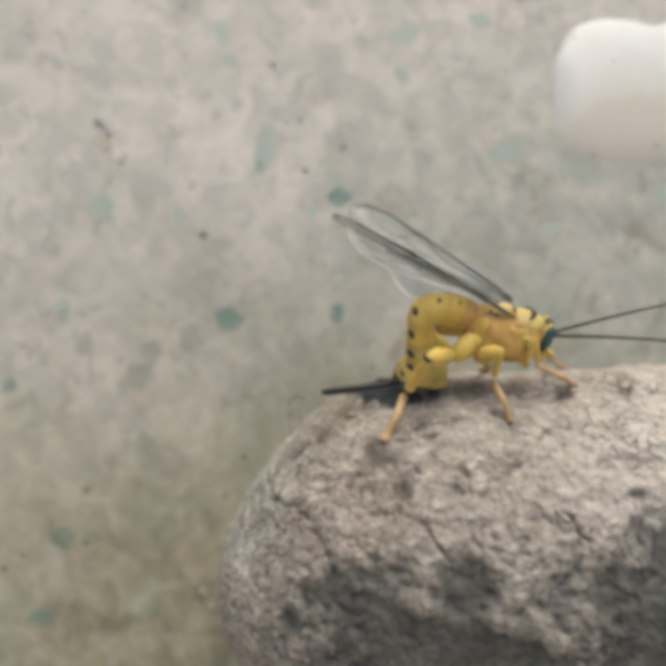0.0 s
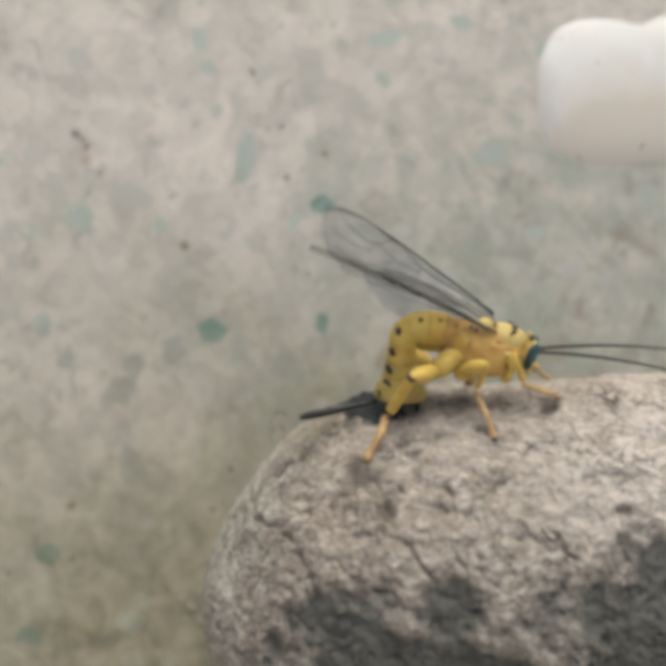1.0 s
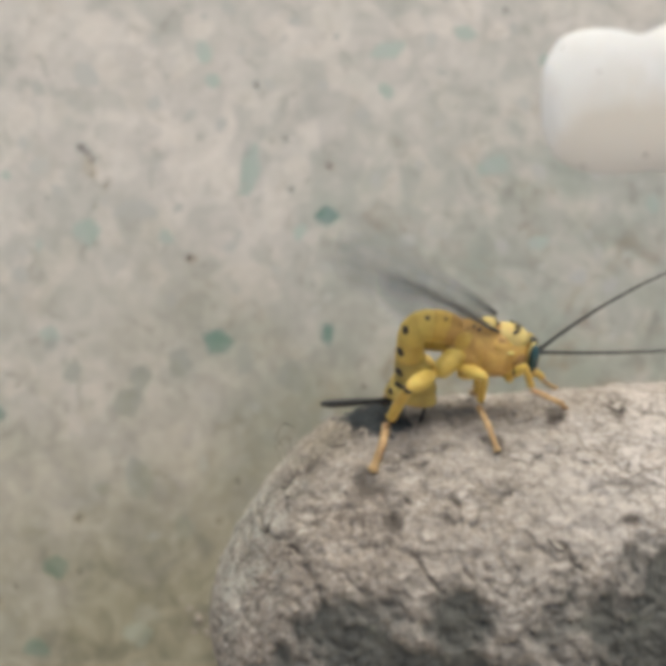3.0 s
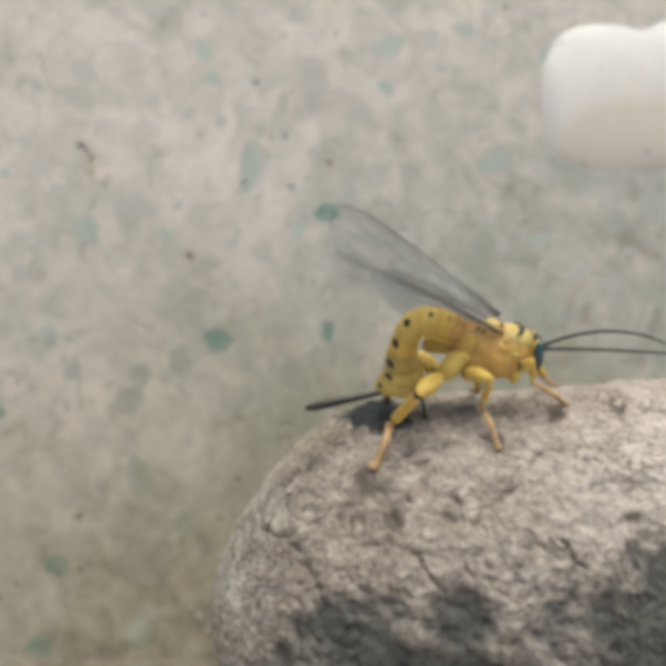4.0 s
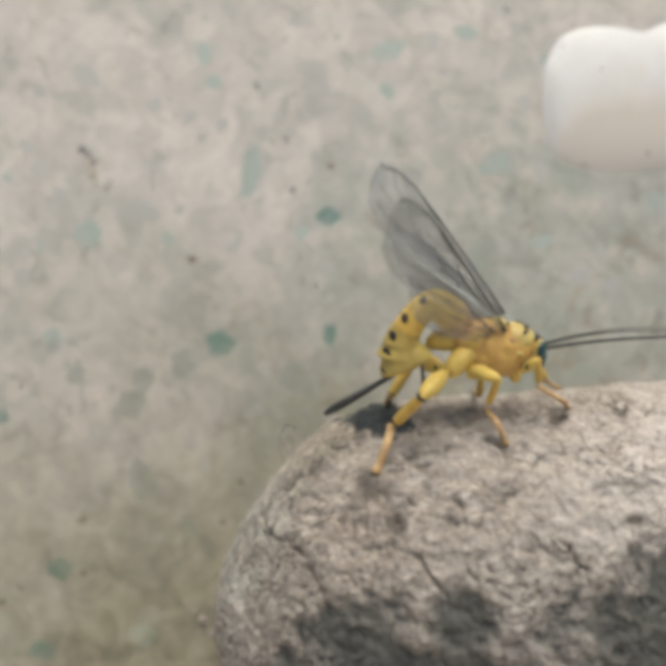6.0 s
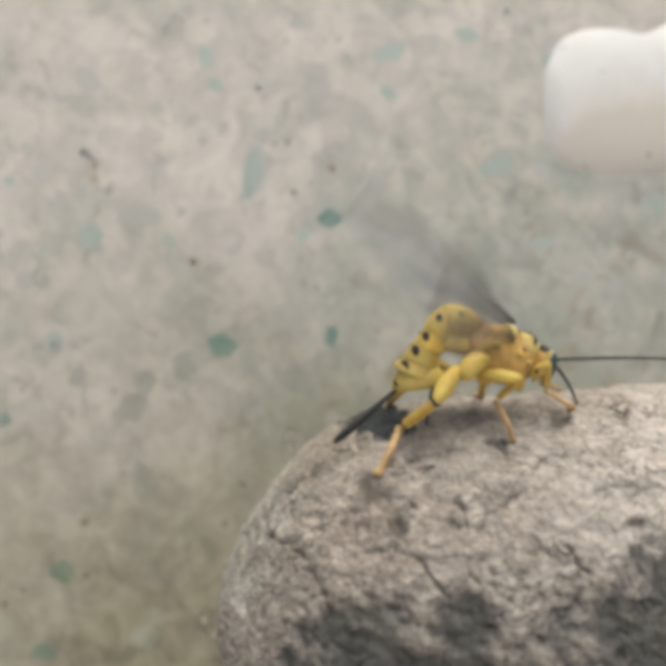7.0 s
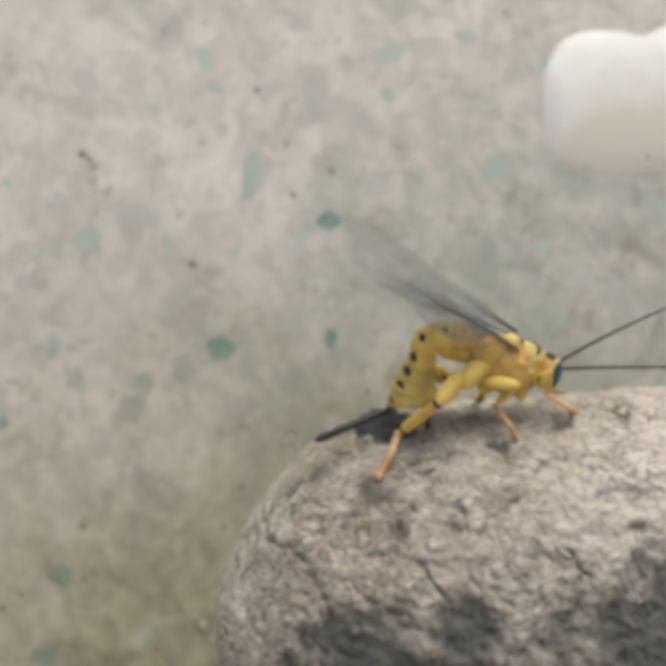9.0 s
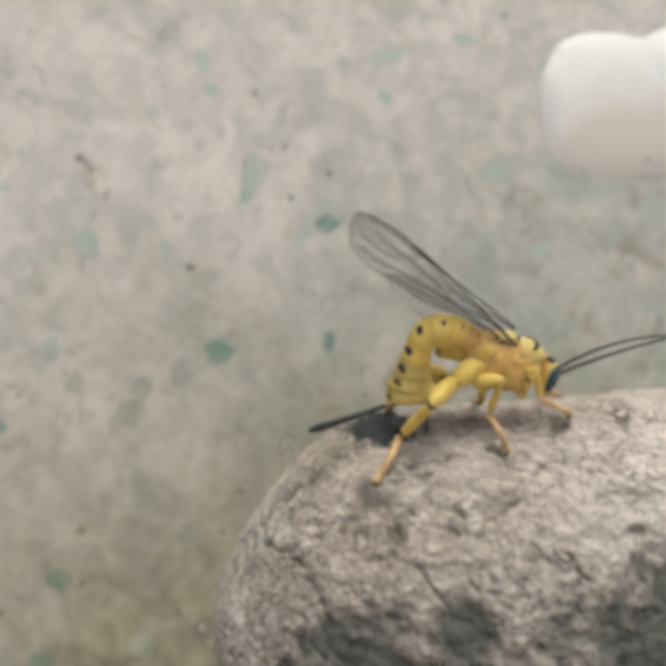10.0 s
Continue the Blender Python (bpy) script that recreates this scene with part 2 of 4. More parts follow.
# yellow turned olive: some brown, and the abdomen's lower shade painted in
OLIVE_SHADE = chitin_mat("olive_shade_chitin", (0.44, 0.335, 0.09), (0.29, 0.205, 0.05), 420, 0.6, 0.2)
BROWN = chitin_mat("brown_chitin", (0.36, 0.215, 0.085), (0.19, 0.105, 0.045), 500, 0.6, 0.15)
PALE = chitin_mat("pale_yellow_chitin", (0.54, 0.43, 0.155), (0.38, 0.28, 0.09), 600, 0.55, 0.25)
TARSAL = chitin_mat("orange_chitin", (0.50, 0.34, 0.17), (0.33, 0.20, 0.09), 1200, 0.45, 0.2)
BLACK = chitin_mat("black_chitin", (0.018, 0.02, 0.02), (0.01, 0.011, 0.012), 1500, 0.35)
SPOT = chitin_mat("brown_black_spot", (0.03, 0.022, 0.015), (0.015, 0.012, 0.01), 1500, 0.4)
VEIN = chitin_mat("grey_vein", (0.04, 0.04, 0.037), (0.025, 0.025, 0.023), 1500, 0.5)
BLACK_WOOD = chitin_mat("dark_fibre", (0.06, 0.05, 0.042), (0.03, 0.025, 0.022), 1500, 0.7)
EYE = chitin_mat("dark_green_eye", (0.028, 0.07, 0.075), (0.014, 0.038, 0.042), 2500, 0.2)


# ---- mesh helpers ----
def mesh_of(name, bm, material):
    me = bpy.data.meshes.new(name)
    bm.to_mesh(me)
    bm.free()
    me.shade_smooth()
    me.materials.append(material)
    return me


def part(name, bm, material, parent, label=""):
    ob = new(name, mesh_of(name, bm, material))
    ob.parent = parent
    return tagged(ob, label)


def ellipsoid(rx, ry, rz, at=(0, 0, 0), rings=14, cuts=20, bm=None):
    bm = bm or bmesh.new()
    made = bmesh.ops.create_uvsphere(bm, u_segments=cuts, v_segments=rings, radius=1.0, matrix=Matrix.Translation(at) @ Matrix.Diagonal((rx, ry, rz, 1)))
    return bm, made["verts"]


def tube(points, radii, cuts=10, bm=None, flat=1.0):
    """A rounded tube through points, with a radius at each; flat squeezes it along its own side."""
    bm = bm or bmesh.new()
    pts = [Vector(p) for p in points]
    rings = []
    side = None
    for i, (p, r) in enumerate(zip(pts, radii)):
        d = (pts[min(i + 1, len(pts) - 1)] - pts[max(i - 1, 0)]).normalized()
        if side is None:
            side = d.orthogonal().normalized()
        side = (side - d * side.dot(d)).normalized()
        up = d.cross(side)
        rings.append([bm.verts.new(p + (side * math.cos(a) + up * math.sin(a) * flat) * r) for a in [2 * math.pi * k / cuts for k in range(cuts)]])
    for a, b in zip(rings, rings[1:]):
        for k in range(cuts):
            bm.faces.new((a[k], a[(k + 1) % cuts], b[(k + 1) % cuts], b[k]))
    for ring, p, s in ((rings[0], pts[0] - (pts[1] - pts[0]).normalized() * radii[0] * 0.6, -1), (rings[-1], pts[-1] + (pts[-1] - pts[-2]).normalized() * radii[-1] * 0.6, 1)):
        tip = bm.verts.new(p)
        for k in range(cuts):
            trio = (ring[k], ring[(k + 1) % cuts], tip)
            bm.faces.new(trio if s > 0 else trio[::-1])
    return bm


def lerp_table(table, t):
    """Smooth value(s) of a table of (time, values...) at t."""
    ts = np.array([r[0] for r in table], float)
    out = []
    for k in range(1, len(table[0])):
        ys = np.array([r[k] for r in table], float)
        i = int(np.clip(np.searchsorted(ts, t, "right") - 1, 0, len(ts) - 2))
        slope = np.gradient(ys, ts)
        h = ts[i + 1] - ts[i]
        q = min(max((t - ts[i]) / h, 0.0), 1.0)
        y = (2 * q**3 - 3 * q**2 + 1) * ys[i] + (q**3 - 2 * q**2 + q) * h * slope[i] + (3 * q**2 - 2 * q**3) * ys[i + 1] + (q**3 - q**2) * h * slope[i + 1]
        out.append(float(y))
    return out if len(out) > 1 else out[0]


# ---- the floor, and an unseen wall added behind the viewer to block sky light ----
def sheet(name, x0, x1, y0, y1, z, material):
    bm = bmesh.new()
    vs = [bm.verts.new(p) for p in ((x0, y0, z), (x1, y0, z), (x1, y1, z), (x0, y1, z))]
    bm.faces.new(vs)
    return new(name, mesh_of(name, bm, material))


floor = tagged(sheet("floor", -60, 60, -60, 60, 0.0, TERRAZZO), "worn polished beige terrazzo floor with green stone chips", "floor", kind="structure")


def slab(name, x0, x1, y0, y1, z0, z1, material):
    bm = bmesh.new()
    bmesh.ops.create_cube(bm, size=1.0, matrix=Matrix.Translation(((x0 + x1) / 2, (y0 + y1) / 2, (z0 + z1) / 2)) @ Matrix.Diagonal((x1 - x0, y1 - y0, z1 - z0, 1)))
    me = mesh_of(name, bm, material)
    me.shade_flat()
    return new(name, me)


tagged(slab("unseen_light_wall", -0.95, 0.95, -0.47, -0.355, 0.0, 0.71, PLASTER), "plain cream plastered low wall, added out of view to shape the light", "wall", kind="structure")


# ---- the stick ----
AXIS_Z = 12.0  # mm
AXIS_Y = [(-6.8, -16.0), (-3.6, -15.2), (0.1, -14.4), (3.2, -13.8), (6.4, -13.4), (13.0, -13.0), (75.0, -12.0)]
GIRTH = [(-6.95, 0.0), (-6.8, 1.1), (-6.4, 2.9), (-5.2, 5.2), (-3.6, 7.2), (-2.6, 8.3), (-1.4, 9.4), (0.6, 10.5), (3.2, 11.0), (6.4, 11.05), (13.0, 11.15), (21.5, 11.5), (45.0, 11.9), (66.0, 11.2), (71.0, 9.2), (73.5, 6.0), (74.6, 2.5), (75.0, 0.0)]


def girth(x):
    return float(np.interp(x, [g[0] for g in GIRTH], [g[1] for g in GIRTH]))


def axis_y(x):
    return float(np.interp(x, [g[0] for g in AXIS_Y], [g[1] for g in AXIS_Y]))


def on_stick(x, angle):
    """A place on the stick's skin, in metres; angle in degrees from the far side (+y) upwards."""
    r = girth(x)
    return Vector((x, axis_y(x) + r * math.cos(radians(angle)), AXIS_Z + r * math.sin(radians(angle)))) * MM


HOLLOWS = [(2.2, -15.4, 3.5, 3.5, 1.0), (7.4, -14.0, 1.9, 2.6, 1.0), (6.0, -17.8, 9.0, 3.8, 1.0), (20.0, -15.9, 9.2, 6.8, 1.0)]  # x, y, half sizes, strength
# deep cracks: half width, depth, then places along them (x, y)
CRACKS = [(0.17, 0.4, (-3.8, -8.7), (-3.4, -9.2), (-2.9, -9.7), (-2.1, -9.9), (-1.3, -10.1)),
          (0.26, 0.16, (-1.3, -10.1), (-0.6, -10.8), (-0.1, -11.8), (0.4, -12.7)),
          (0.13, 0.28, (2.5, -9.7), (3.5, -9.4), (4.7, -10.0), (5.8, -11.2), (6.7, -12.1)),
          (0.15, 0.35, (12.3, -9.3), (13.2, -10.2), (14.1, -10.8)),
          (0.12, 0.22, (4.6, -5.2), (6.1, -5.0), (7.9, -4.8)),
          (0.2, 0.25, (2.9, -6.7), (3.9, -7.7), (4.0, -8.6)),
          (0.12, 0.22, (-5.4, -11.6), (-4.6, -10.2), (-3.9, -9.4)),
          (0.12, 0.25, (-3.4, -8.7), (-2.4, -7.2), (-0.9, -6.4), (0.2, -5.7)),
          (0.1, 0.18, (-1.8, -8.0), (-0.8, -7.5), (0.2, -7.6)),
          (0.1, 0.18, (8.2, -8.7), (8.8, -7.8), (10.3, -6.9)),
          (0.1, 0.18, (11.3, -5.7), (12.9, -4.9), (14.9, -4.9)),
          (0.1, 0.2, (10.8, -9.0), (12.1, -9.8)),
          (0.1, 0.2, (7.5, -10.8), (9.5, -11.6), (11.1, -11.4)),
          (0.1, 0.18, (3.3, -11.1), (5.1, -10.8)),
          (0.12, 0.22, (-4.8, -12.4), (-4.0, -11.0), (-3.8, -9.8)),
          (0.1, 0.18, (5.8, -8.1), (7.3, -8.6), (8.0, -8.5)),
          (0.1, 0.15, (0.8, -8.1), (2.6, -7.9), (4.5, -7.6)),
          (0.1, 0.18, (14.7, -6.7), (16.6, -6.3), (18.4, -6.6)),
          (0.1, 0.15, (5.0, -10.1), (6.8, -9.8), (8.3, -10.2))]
WASP_SHADOWS = [(3.2, -3.4, 2.4, 1.0, 1.0), (7.2, -3.1, 2.9, 0.8, 0.5)]  # the wasp's shadow painted blue-black on the far edge: x, y, half sizes, strength
# dark pits; those by the feet hold painted foot shadow: x, y, radius
PITS_AND_FOOT_SHADE = [(4.0, -8.6, 0.8), (2.6, -6.9, 1.0), (10.0, -4.6, 0.7), (13.4, -3.1, 0.8), (5.1, -7.1, 0.4), (16.4, -8.4, 0.5), (7.4, -7.6, 0.4)]


def away(x, y, line):
    """The distance from (x, y) to a line of places."""
    best = 9.0
    for (ax, ay), (bx, by) in zip(line, line[1:]):
        ex, ey = bx - ax, by - ay
        q = min(1.0, max(0.0, ((x - ax) * ex + (y - ay) * ey) / (ex * ex + ey * ey)))
        best = min(best, math.hypot(x - ax - q * ex, y - ay - q * ey))
    return best


def relief(p, on_top):
    """How far the skin stands out at a place (mm), how rotten and dirty it is, and its painted shade."""
    q = Vector((p.x * 0.9, p.y * 1.3, p.z * 1.3))
    d = 0.15 * noise.fractal(p * 0.16, 0.8, 2.0, 3) + 0.22 * noise.fractal(q * 0.9, 0.72, 2.1, 5)
    ridge = abs(noise.noise(Vector((p.x * 0.8 + p.y * 0.4, p.y * 1.2, p.z * 1.2)) + Vector((7, 3, 1)) + noise.noise_vector(p * 0.8) * 0.8))
    d -= 0.2 * max(0.0, 1 - ridge / 0.08)
    hole = grime_shade = 0.0
    if on_top:
        wob = noise.noise_vector(p * 0.8) * 0.35 + noise.noise_vector(p * 2.3) * 0.15
        for wide, deep, *line in CRACKS:
            w = away(p.x + wob.x, p.y + wob.y, line)
            if w < wide * 2.5:
                k = max(0.0, 1 - w / (wide * 1.3))
                d -= deep * k
                grime_shade = max(grime_shade, 0.65 * k, 0.35 * max(0.0, 1 - w / (wide * 2.5)))
        for hx, hy, w in PITS_AND_FOOT_SHADE:
            k = max(0.0, 1 - math.hypot(p.x + wob.x * 1.5 - hx, p.y + wob.y * 1.5 - hy) / w)
            d -= 0.25 * k
            grime_shade = max(grime_shade, min(0.75, 1.4 * k))
        for hx, hy, wx, wy, power in HOLLOWS:
            e = math.hypot((p.x - hx) / wx, (p.y - hy) / wy) + 0.38 * noise.fractal(p * 0.45 + Vector((hx, 0, 0)), 0.7, 2.0, 5)
            k = min(1.0, max(0.0, (1.25 - e) / 0.85))
            hole = max(hole, k * k * (3 - 2 * k) * power)
    rot_shade, wasp_shadow = min(1.0, hole * 1.2), 0.0
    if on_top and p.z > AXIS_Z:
        for hx, hy, wx, wy, power in WASP_SHADOWS:
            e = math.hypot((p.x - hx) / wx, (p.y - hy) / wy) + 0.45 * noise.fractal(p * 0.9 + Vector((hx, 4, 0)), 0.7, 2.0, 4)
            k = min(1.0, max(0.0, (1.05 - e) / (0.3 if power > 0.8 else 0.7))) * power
            wasp_shadow, d = max(wasp_shadow, k), d + 0.1 * k
    return d - hole * 0.8, rot_shade, grime_shade, wasp_shadow


def skin_at(x, angle):
    """A place on the stick's rough skin (mm), how rotten and dirty it is, and its painted shade."""
    r, ca, sa = girth(x), math.cos(radians(angle)), math.sin(radians(angle))
    p = Vector((x, axis_y(x) + r * ca, AXIS_Z + r * sa))
    d, hole, grime_shade, wasp_shadow = relief(p, sa > -0.2 and x < 26)
    amount = min(1.0, r / 4.0)
    return Vector((p.x - 0.25 * d * (1 - amount), p.y + d * ca * amount, max(0.0, p.z + d * sa * amount))), hole, grime_shade, wasp_shadow


def stick():
    xs = np.concatenate([[-6.95, -6.9, -6.82, -6.7, -6.6], np.linspace(-6.45, -2, 70), np.linspace(-1.93, 24, 340), np.linspace(24.6, 75, 60)])
    angles = np.concatenate([np.linspace(-40, 215, 320), np.linspace(222, 313, 24)])
    rows = [skin_at(float(x), float(a)) for x in xs for a in angles]
    n = len(angles)
    faces = [(i * n + k, i * n + (k + 1) % n, (i + 1) * n + (k + 1) % n, (i + 1) * n + k) for i in range(len(xs) - 1) for k in range(n)]
    me = bpy.data.meshes.new("stick")
    me.from_pydata([r[0] * MM for r in rows], [], faces)
    me.attributes.new("rot_shade", "FLOAT", "POINT").data.foreach_set("value", [r[1] for r in rows])
    me.attributes.new("dirt_shade", "FLOAT", "POINT").data.foreach_set("value", [r[2] for r in rows])
    me.attributes.new("wasp_shadow", "FLOAT", "POINT").data.foreach_set("value", [r[3] for r in rows])
    me.shade_smooth()
    me.materials.append(WOOD)
    return tagged(new("stick", me), "thick weathered grey stick with cracked surface and rotten hollows with painted shade", "stick")


def flake_mesh(seed):
    """A thin curled scrap of wood, one millimetre long."""
    rnd = random.Random(seed)
    bm = bmesh.new()
    n = rnd.choice((6, 7, 8))
    ring = [(0.5 * math.cos(a) * r, 0.5 * math.sin(a) * r) for a, r in ((2 * math.pi * (k + rnd.uniform(-0.3, 0.3)) / n, rnd.uniform(0.4, 1.0)) for k in range(n))]
    low = [bm.verts.new((x, y, -0.12)) for x, y in ring]
    high = [bm.verts.new((x * 0.9, y * 0.9, 0.05 + 0.12 * x * x + rnd.uniform(0, 0.05))) for x, y in ring]
    top = bm.verts.new((0, 0, 0.06))
    for k in range(n):
        bm.faces.new((low[k], low[(k + 1) % n], high[(k + 1) % n], high[k]))
        bm.faces.new((high[k], high[(k + 1) % n], top))
    me = mesh_of("bark_flake", bm, WOOD)
    me.shade_flat()
    return me


def dress_stick(body):
    """Loose scraps and fibres on the stick."""
    rnd = random.Random(8)
    flakes = [flake_mesh(70 + i) for i in range(7)]
    made = 0
    while made < 260:
        x, a = rnd.uniform(-6.0, 23.0), rnd.uniform(12, 118)
        p, hole, grime_shade, wasp_shadow = skin_at(x, a)
        if hole > 0.15 or grime_shade > 0.3 or wasp_shadow > 0.2:
            continue
        r = girth(x)
        lean = 0.9 if x < -3 else 0.25 if x < 2 else 0.0
        out = Vector((-lean, math.cos(radians(a)), math.sin(radians(a)))).normalized()
        along = Vector((1, rnd.uniform(-0.5, 0.5), rnd.uniform(-0.5, 0.5)))
        z = (out + Vector((rnd.uniform(-0.25, 0.25), rnd.uniform(-0.25, 0.25), 0))).normalized()
        xx = (along - z * along.dot(z)).normalized()
        m = Matrix((xx, z.cross(xx), z)).transposed().to_4x4()
        m.translation = p * MM
        ob = new("bark_flake", flakes[made % 7])
        ob.parent = body
        size = rnd.uniform(0.18, 0.5)
        ob.matrix_local = m @ Matrix.Diagonal((size * rnd.uniform(1.3, 3.2) * MM, size * MM, size * 0.7 * MM, 1))
        made += 1
    for x, a, dx, bow in ((-2.3, 30, 0.9, 0.5), (0.5, 27, 1.3, 0.2), (-1.9, 38, 0.4, 0.6), (-3.4, 44, 0.7, 0.3), (17.0, 24, 1.0, 0.3), (12.0, 70, 1.2, 0.2)):
        pts = []
        for i in range(6):
            q = i / 5
            s = skin_at(x + dx * q, a + 4 * math.sin(q * 3))[0]
            pts.append((s + Vector((0, 0.2, 0.4)) * bow * math.sin(q * math.pi) + Vector((0, 0.03, 0.05))) * MM)
        part("fibre", tube(pts, [0.03 * MM, 0.05 * MM, 0.05 * MM, 0.05 * MM, 0.04 * MM, 0.02 * MM], 6), BLACK_WOOD, body, "dark loose wood fibre")
    # hair-thin curls that stand off the far shoulder
    for curl in (((-2.4, -6.4, 12.3), (-2.7, -5.3, 12.8), (-2.6, -4.5, 13.2), (-2.3, -4.0, 13.6), (-2.0, -3.9, 13.8), (-1.6, -4.1, 13.6)),
                 ((-1.8, -6.1, 12.3), (-1.8, -5.4, 12.6), (-1.9, -4.9, 12.9), (-2.2, -4.8, 13.0), (-2.5, -5.0, 13.0), (-2.4, -5.4, 12.9)),
                 ((-0.3, -4.7, 12.6), (-0.1, -4.3, 13.0), (0.3, -4.1, 13.2), (0.7, -3.9, 13.4), (1.2, -3.75, 13.4))):
        rows = [(i, *c) for i, c in enumerate(curl)]
        pts = [Vector(lerp_table(rows, (len(curl) - 1) * i / 20)) * MM for i in range(21)]
        part("fibre", tube(pts, [(0.014 + 0.02 * (i / 20)) * MM for i in range(21)], 6), BLACK_WOOD, body, "dark curled wood fibre")


dress_stick(stick())


# ---- the white stone ----
def white_stone():
    """A smooth low stone of two lobes, bedded in the floor: a smooth union of rounded forms, broken straight on one side."""
    lobes = [((0.85, 0.6, -0.6), (6.6, 6.9, 1.05), 2.3), ((8.2, 0.9, -0.6), (4.9, 6.9, 1.05), 2.8), ((4.0, -0.6, -0.6), (3.8, 5.0, 1.0), 2.4)]
    bm = bmesh.new()
    bmesh.ops.create_icosphere(bm, subdivisions=5, radius=1.0)
    centre = np.array((3.4, 0.3, -0.3))
    for v in bm.verts:
        w = np.array(v.co)
        lo, hi = 0.0, 16.0
        for _ in range(22):
            r = (lo + hi) / 2
            p = centre + w * r
            s = sum(math.exp(-14.0 * (sum(abs((p[k] - c[k]) / h[k]) ** e for k in range(3)) ** (1 / e) - 1)) for c, h, e in lobes)
            lo, hi = (r, hi) if s > 1 else (lo, r)
        p = centre + w * lo
        p[0] = max(p[0], -3.95 + 0.02 * p[1] ** 2 + 0.8 * max(0.0, p[2] - 0.05))
        p = p + w * 0.02 * noise.fractal(Vector(p) * 0.5, 0.8, 2.0, 3)
        v.co = Vector(p) * MM
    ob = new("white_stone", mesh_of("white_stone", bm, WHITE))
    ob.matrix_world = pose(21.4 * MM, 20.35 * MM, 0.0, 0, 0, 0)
    tops = [(v.co.copy(), v.normal.copy()) for v in ob.data.vertices if v.co.z > 0.0001]
    for x, y, s in ((4.2, -3.5, 0.17), (-0.4, -4.4, 0.15), (0.6, 2.9, 0.1), (-1.6, 4.2, 0.11)):
        at, out = min(tops, key=lambda c: math.hypot(c[0].x - x * MM, c[0].y - y * MM))
        bm, _ = ellipsoid(s * MM, s * 0.8 * MM, 0.05 * MM, rings=6, cuts=9)
        dot = part("speck", bm, SPECK, ob, "tiny brown speck")
        dot.matrix_local = Matrix.Translation(at) @ out.to_track_quat("Z", "Y").to_matrix().to_4x4()
    return tagged(ob, "smooth low white two-lobed pebble with brown specks, bedded in terrazzo", "pebble")


white_stone()


def crumbs():
    """Pale crumbs of wood on the floor by the stick's end."""
    rnd = random.Random(21)
    for x, y, s in ((-9.9, -19.2, 0.35), (-9.2, -19.9, 0.5), (-9.6, -20.9, 0.3), (-8.5, -21.0, 0.45), (-10.6, -18.4, 0.25)):
        bm = bmesh.new()
        bmesh.ops.create_icosphere(bm, subdivisions=2, radius=1.0)
        for v in bm.verts:
            v.co *= 1 + 0.8 * noise.noise(v.co * 1.6 + Vector((x, y, 0)))
            v.co = Vector((v.co.x * s * 0.8, v.co.y * s * 0.5, max(0.0, v.co.z * s * 0.4 + s * 0.25))) * MM
        ob = new("crumb", mesh_of("crumb", bm, WOOD))
        ob.matrix_world = pose(x * MM, y * MM, 0, 0, 0, rnd.uniform(0, 180))
        tagged(ob, "tiny pale wood crumb on the terrazzo floor", "crumb", "crumbs by the stick")


crumbs()


# ---- the wasp: places on it are (u, v) in its side plan, K mm each, and y mm towards its far side ----
K, TILT = 0.02510, 25.0
ROOT = pose(9.81 * MM, -2.48 * MM, 17.1 * MM, TILT - 90, 0, 0)
SIN, COS = math.sin(radians(TILT)), math.cos(radians(TILT))
MID_AT = [(0, 4, 109), (0.5, 13, 91), (1, -1, 106), (1.5, 4, 100), (2, -17, 112), (2.5, -14, 130), (4, 0, 122), (4.5, -7, 135), (5, -6, 139), (5.5, -5, 137), (7, 16, 122), (7.5, 14, 118), (8, 17, 112), (8.5, 23, 108), (9, 22, 108), (9.5, 26, 106), (10, 21, 121)]
EYE_AT = [(0, 99, 98), (0.5, 111, 79), (1, 100, 90), (1.5, 101, 91), (2, 83, 97), (2.5, 85, 108), (4, 99, 108), (4.5, 92, 127), (5, 88, 132), (5.5, 91, 125), (7, 119, 97), (7.5, 120, 94), (8, 125, 85), (8.5, 129, 87), (9, 130, 85), (9.5, 134, 87), (10, 128, 83)]
BEND_AT = [(0, -183, 151), (0.5, -168, 138), (1, -179, 140), (1.5, -179, 126), (2, -184, 160), (2.5, -178, 169), (4, -177, 175), (4.5, -178, 197), (5, -186, 203), (5.5, -174, 225), (7, -121, 195), (7.5, -127, 188), (8, -148, 181), (8.5, -149, 173), (9, -154, 161), (9.5, -160, 166), (10, -155, 184)]
TAIL_AT = [(0, -245, -16), (0.5, -248, -16), (1, -253, -23), (1.5, -260, -24), (2, -252, 1), (2.5, -243, 5), (4, -270, 16), (4.5, -272, 28), (5, -271, 35), (5.5, -265, 54), (7, -240, 36), (7.5, -239, 26), (8, -244, 19), (8.5, -244, 15), (9, -249, 3), (9.5, -254, 3), (10, -249, 20)]
TIP_ANGLE = [(0, 6), (0.5, 5), (1, 12), (1.5, 8), (2, 4), (2.5, 3), (4, 7), (4.5, 11), (5, 18), (5.5, 31), (7, 16), (7.5, 16), (8, 15), (8.5, 14), (9, 15), (9.5, 16), (10, 15)]  # slope of the abdomen's underside, degrees
BULGE = [(0, -9), (2.5, -9), (4, -15), (5, -22), (5.5, -21), (7, -4), (9.5, -5), (10, -9)]  # how far the hanging half bows back
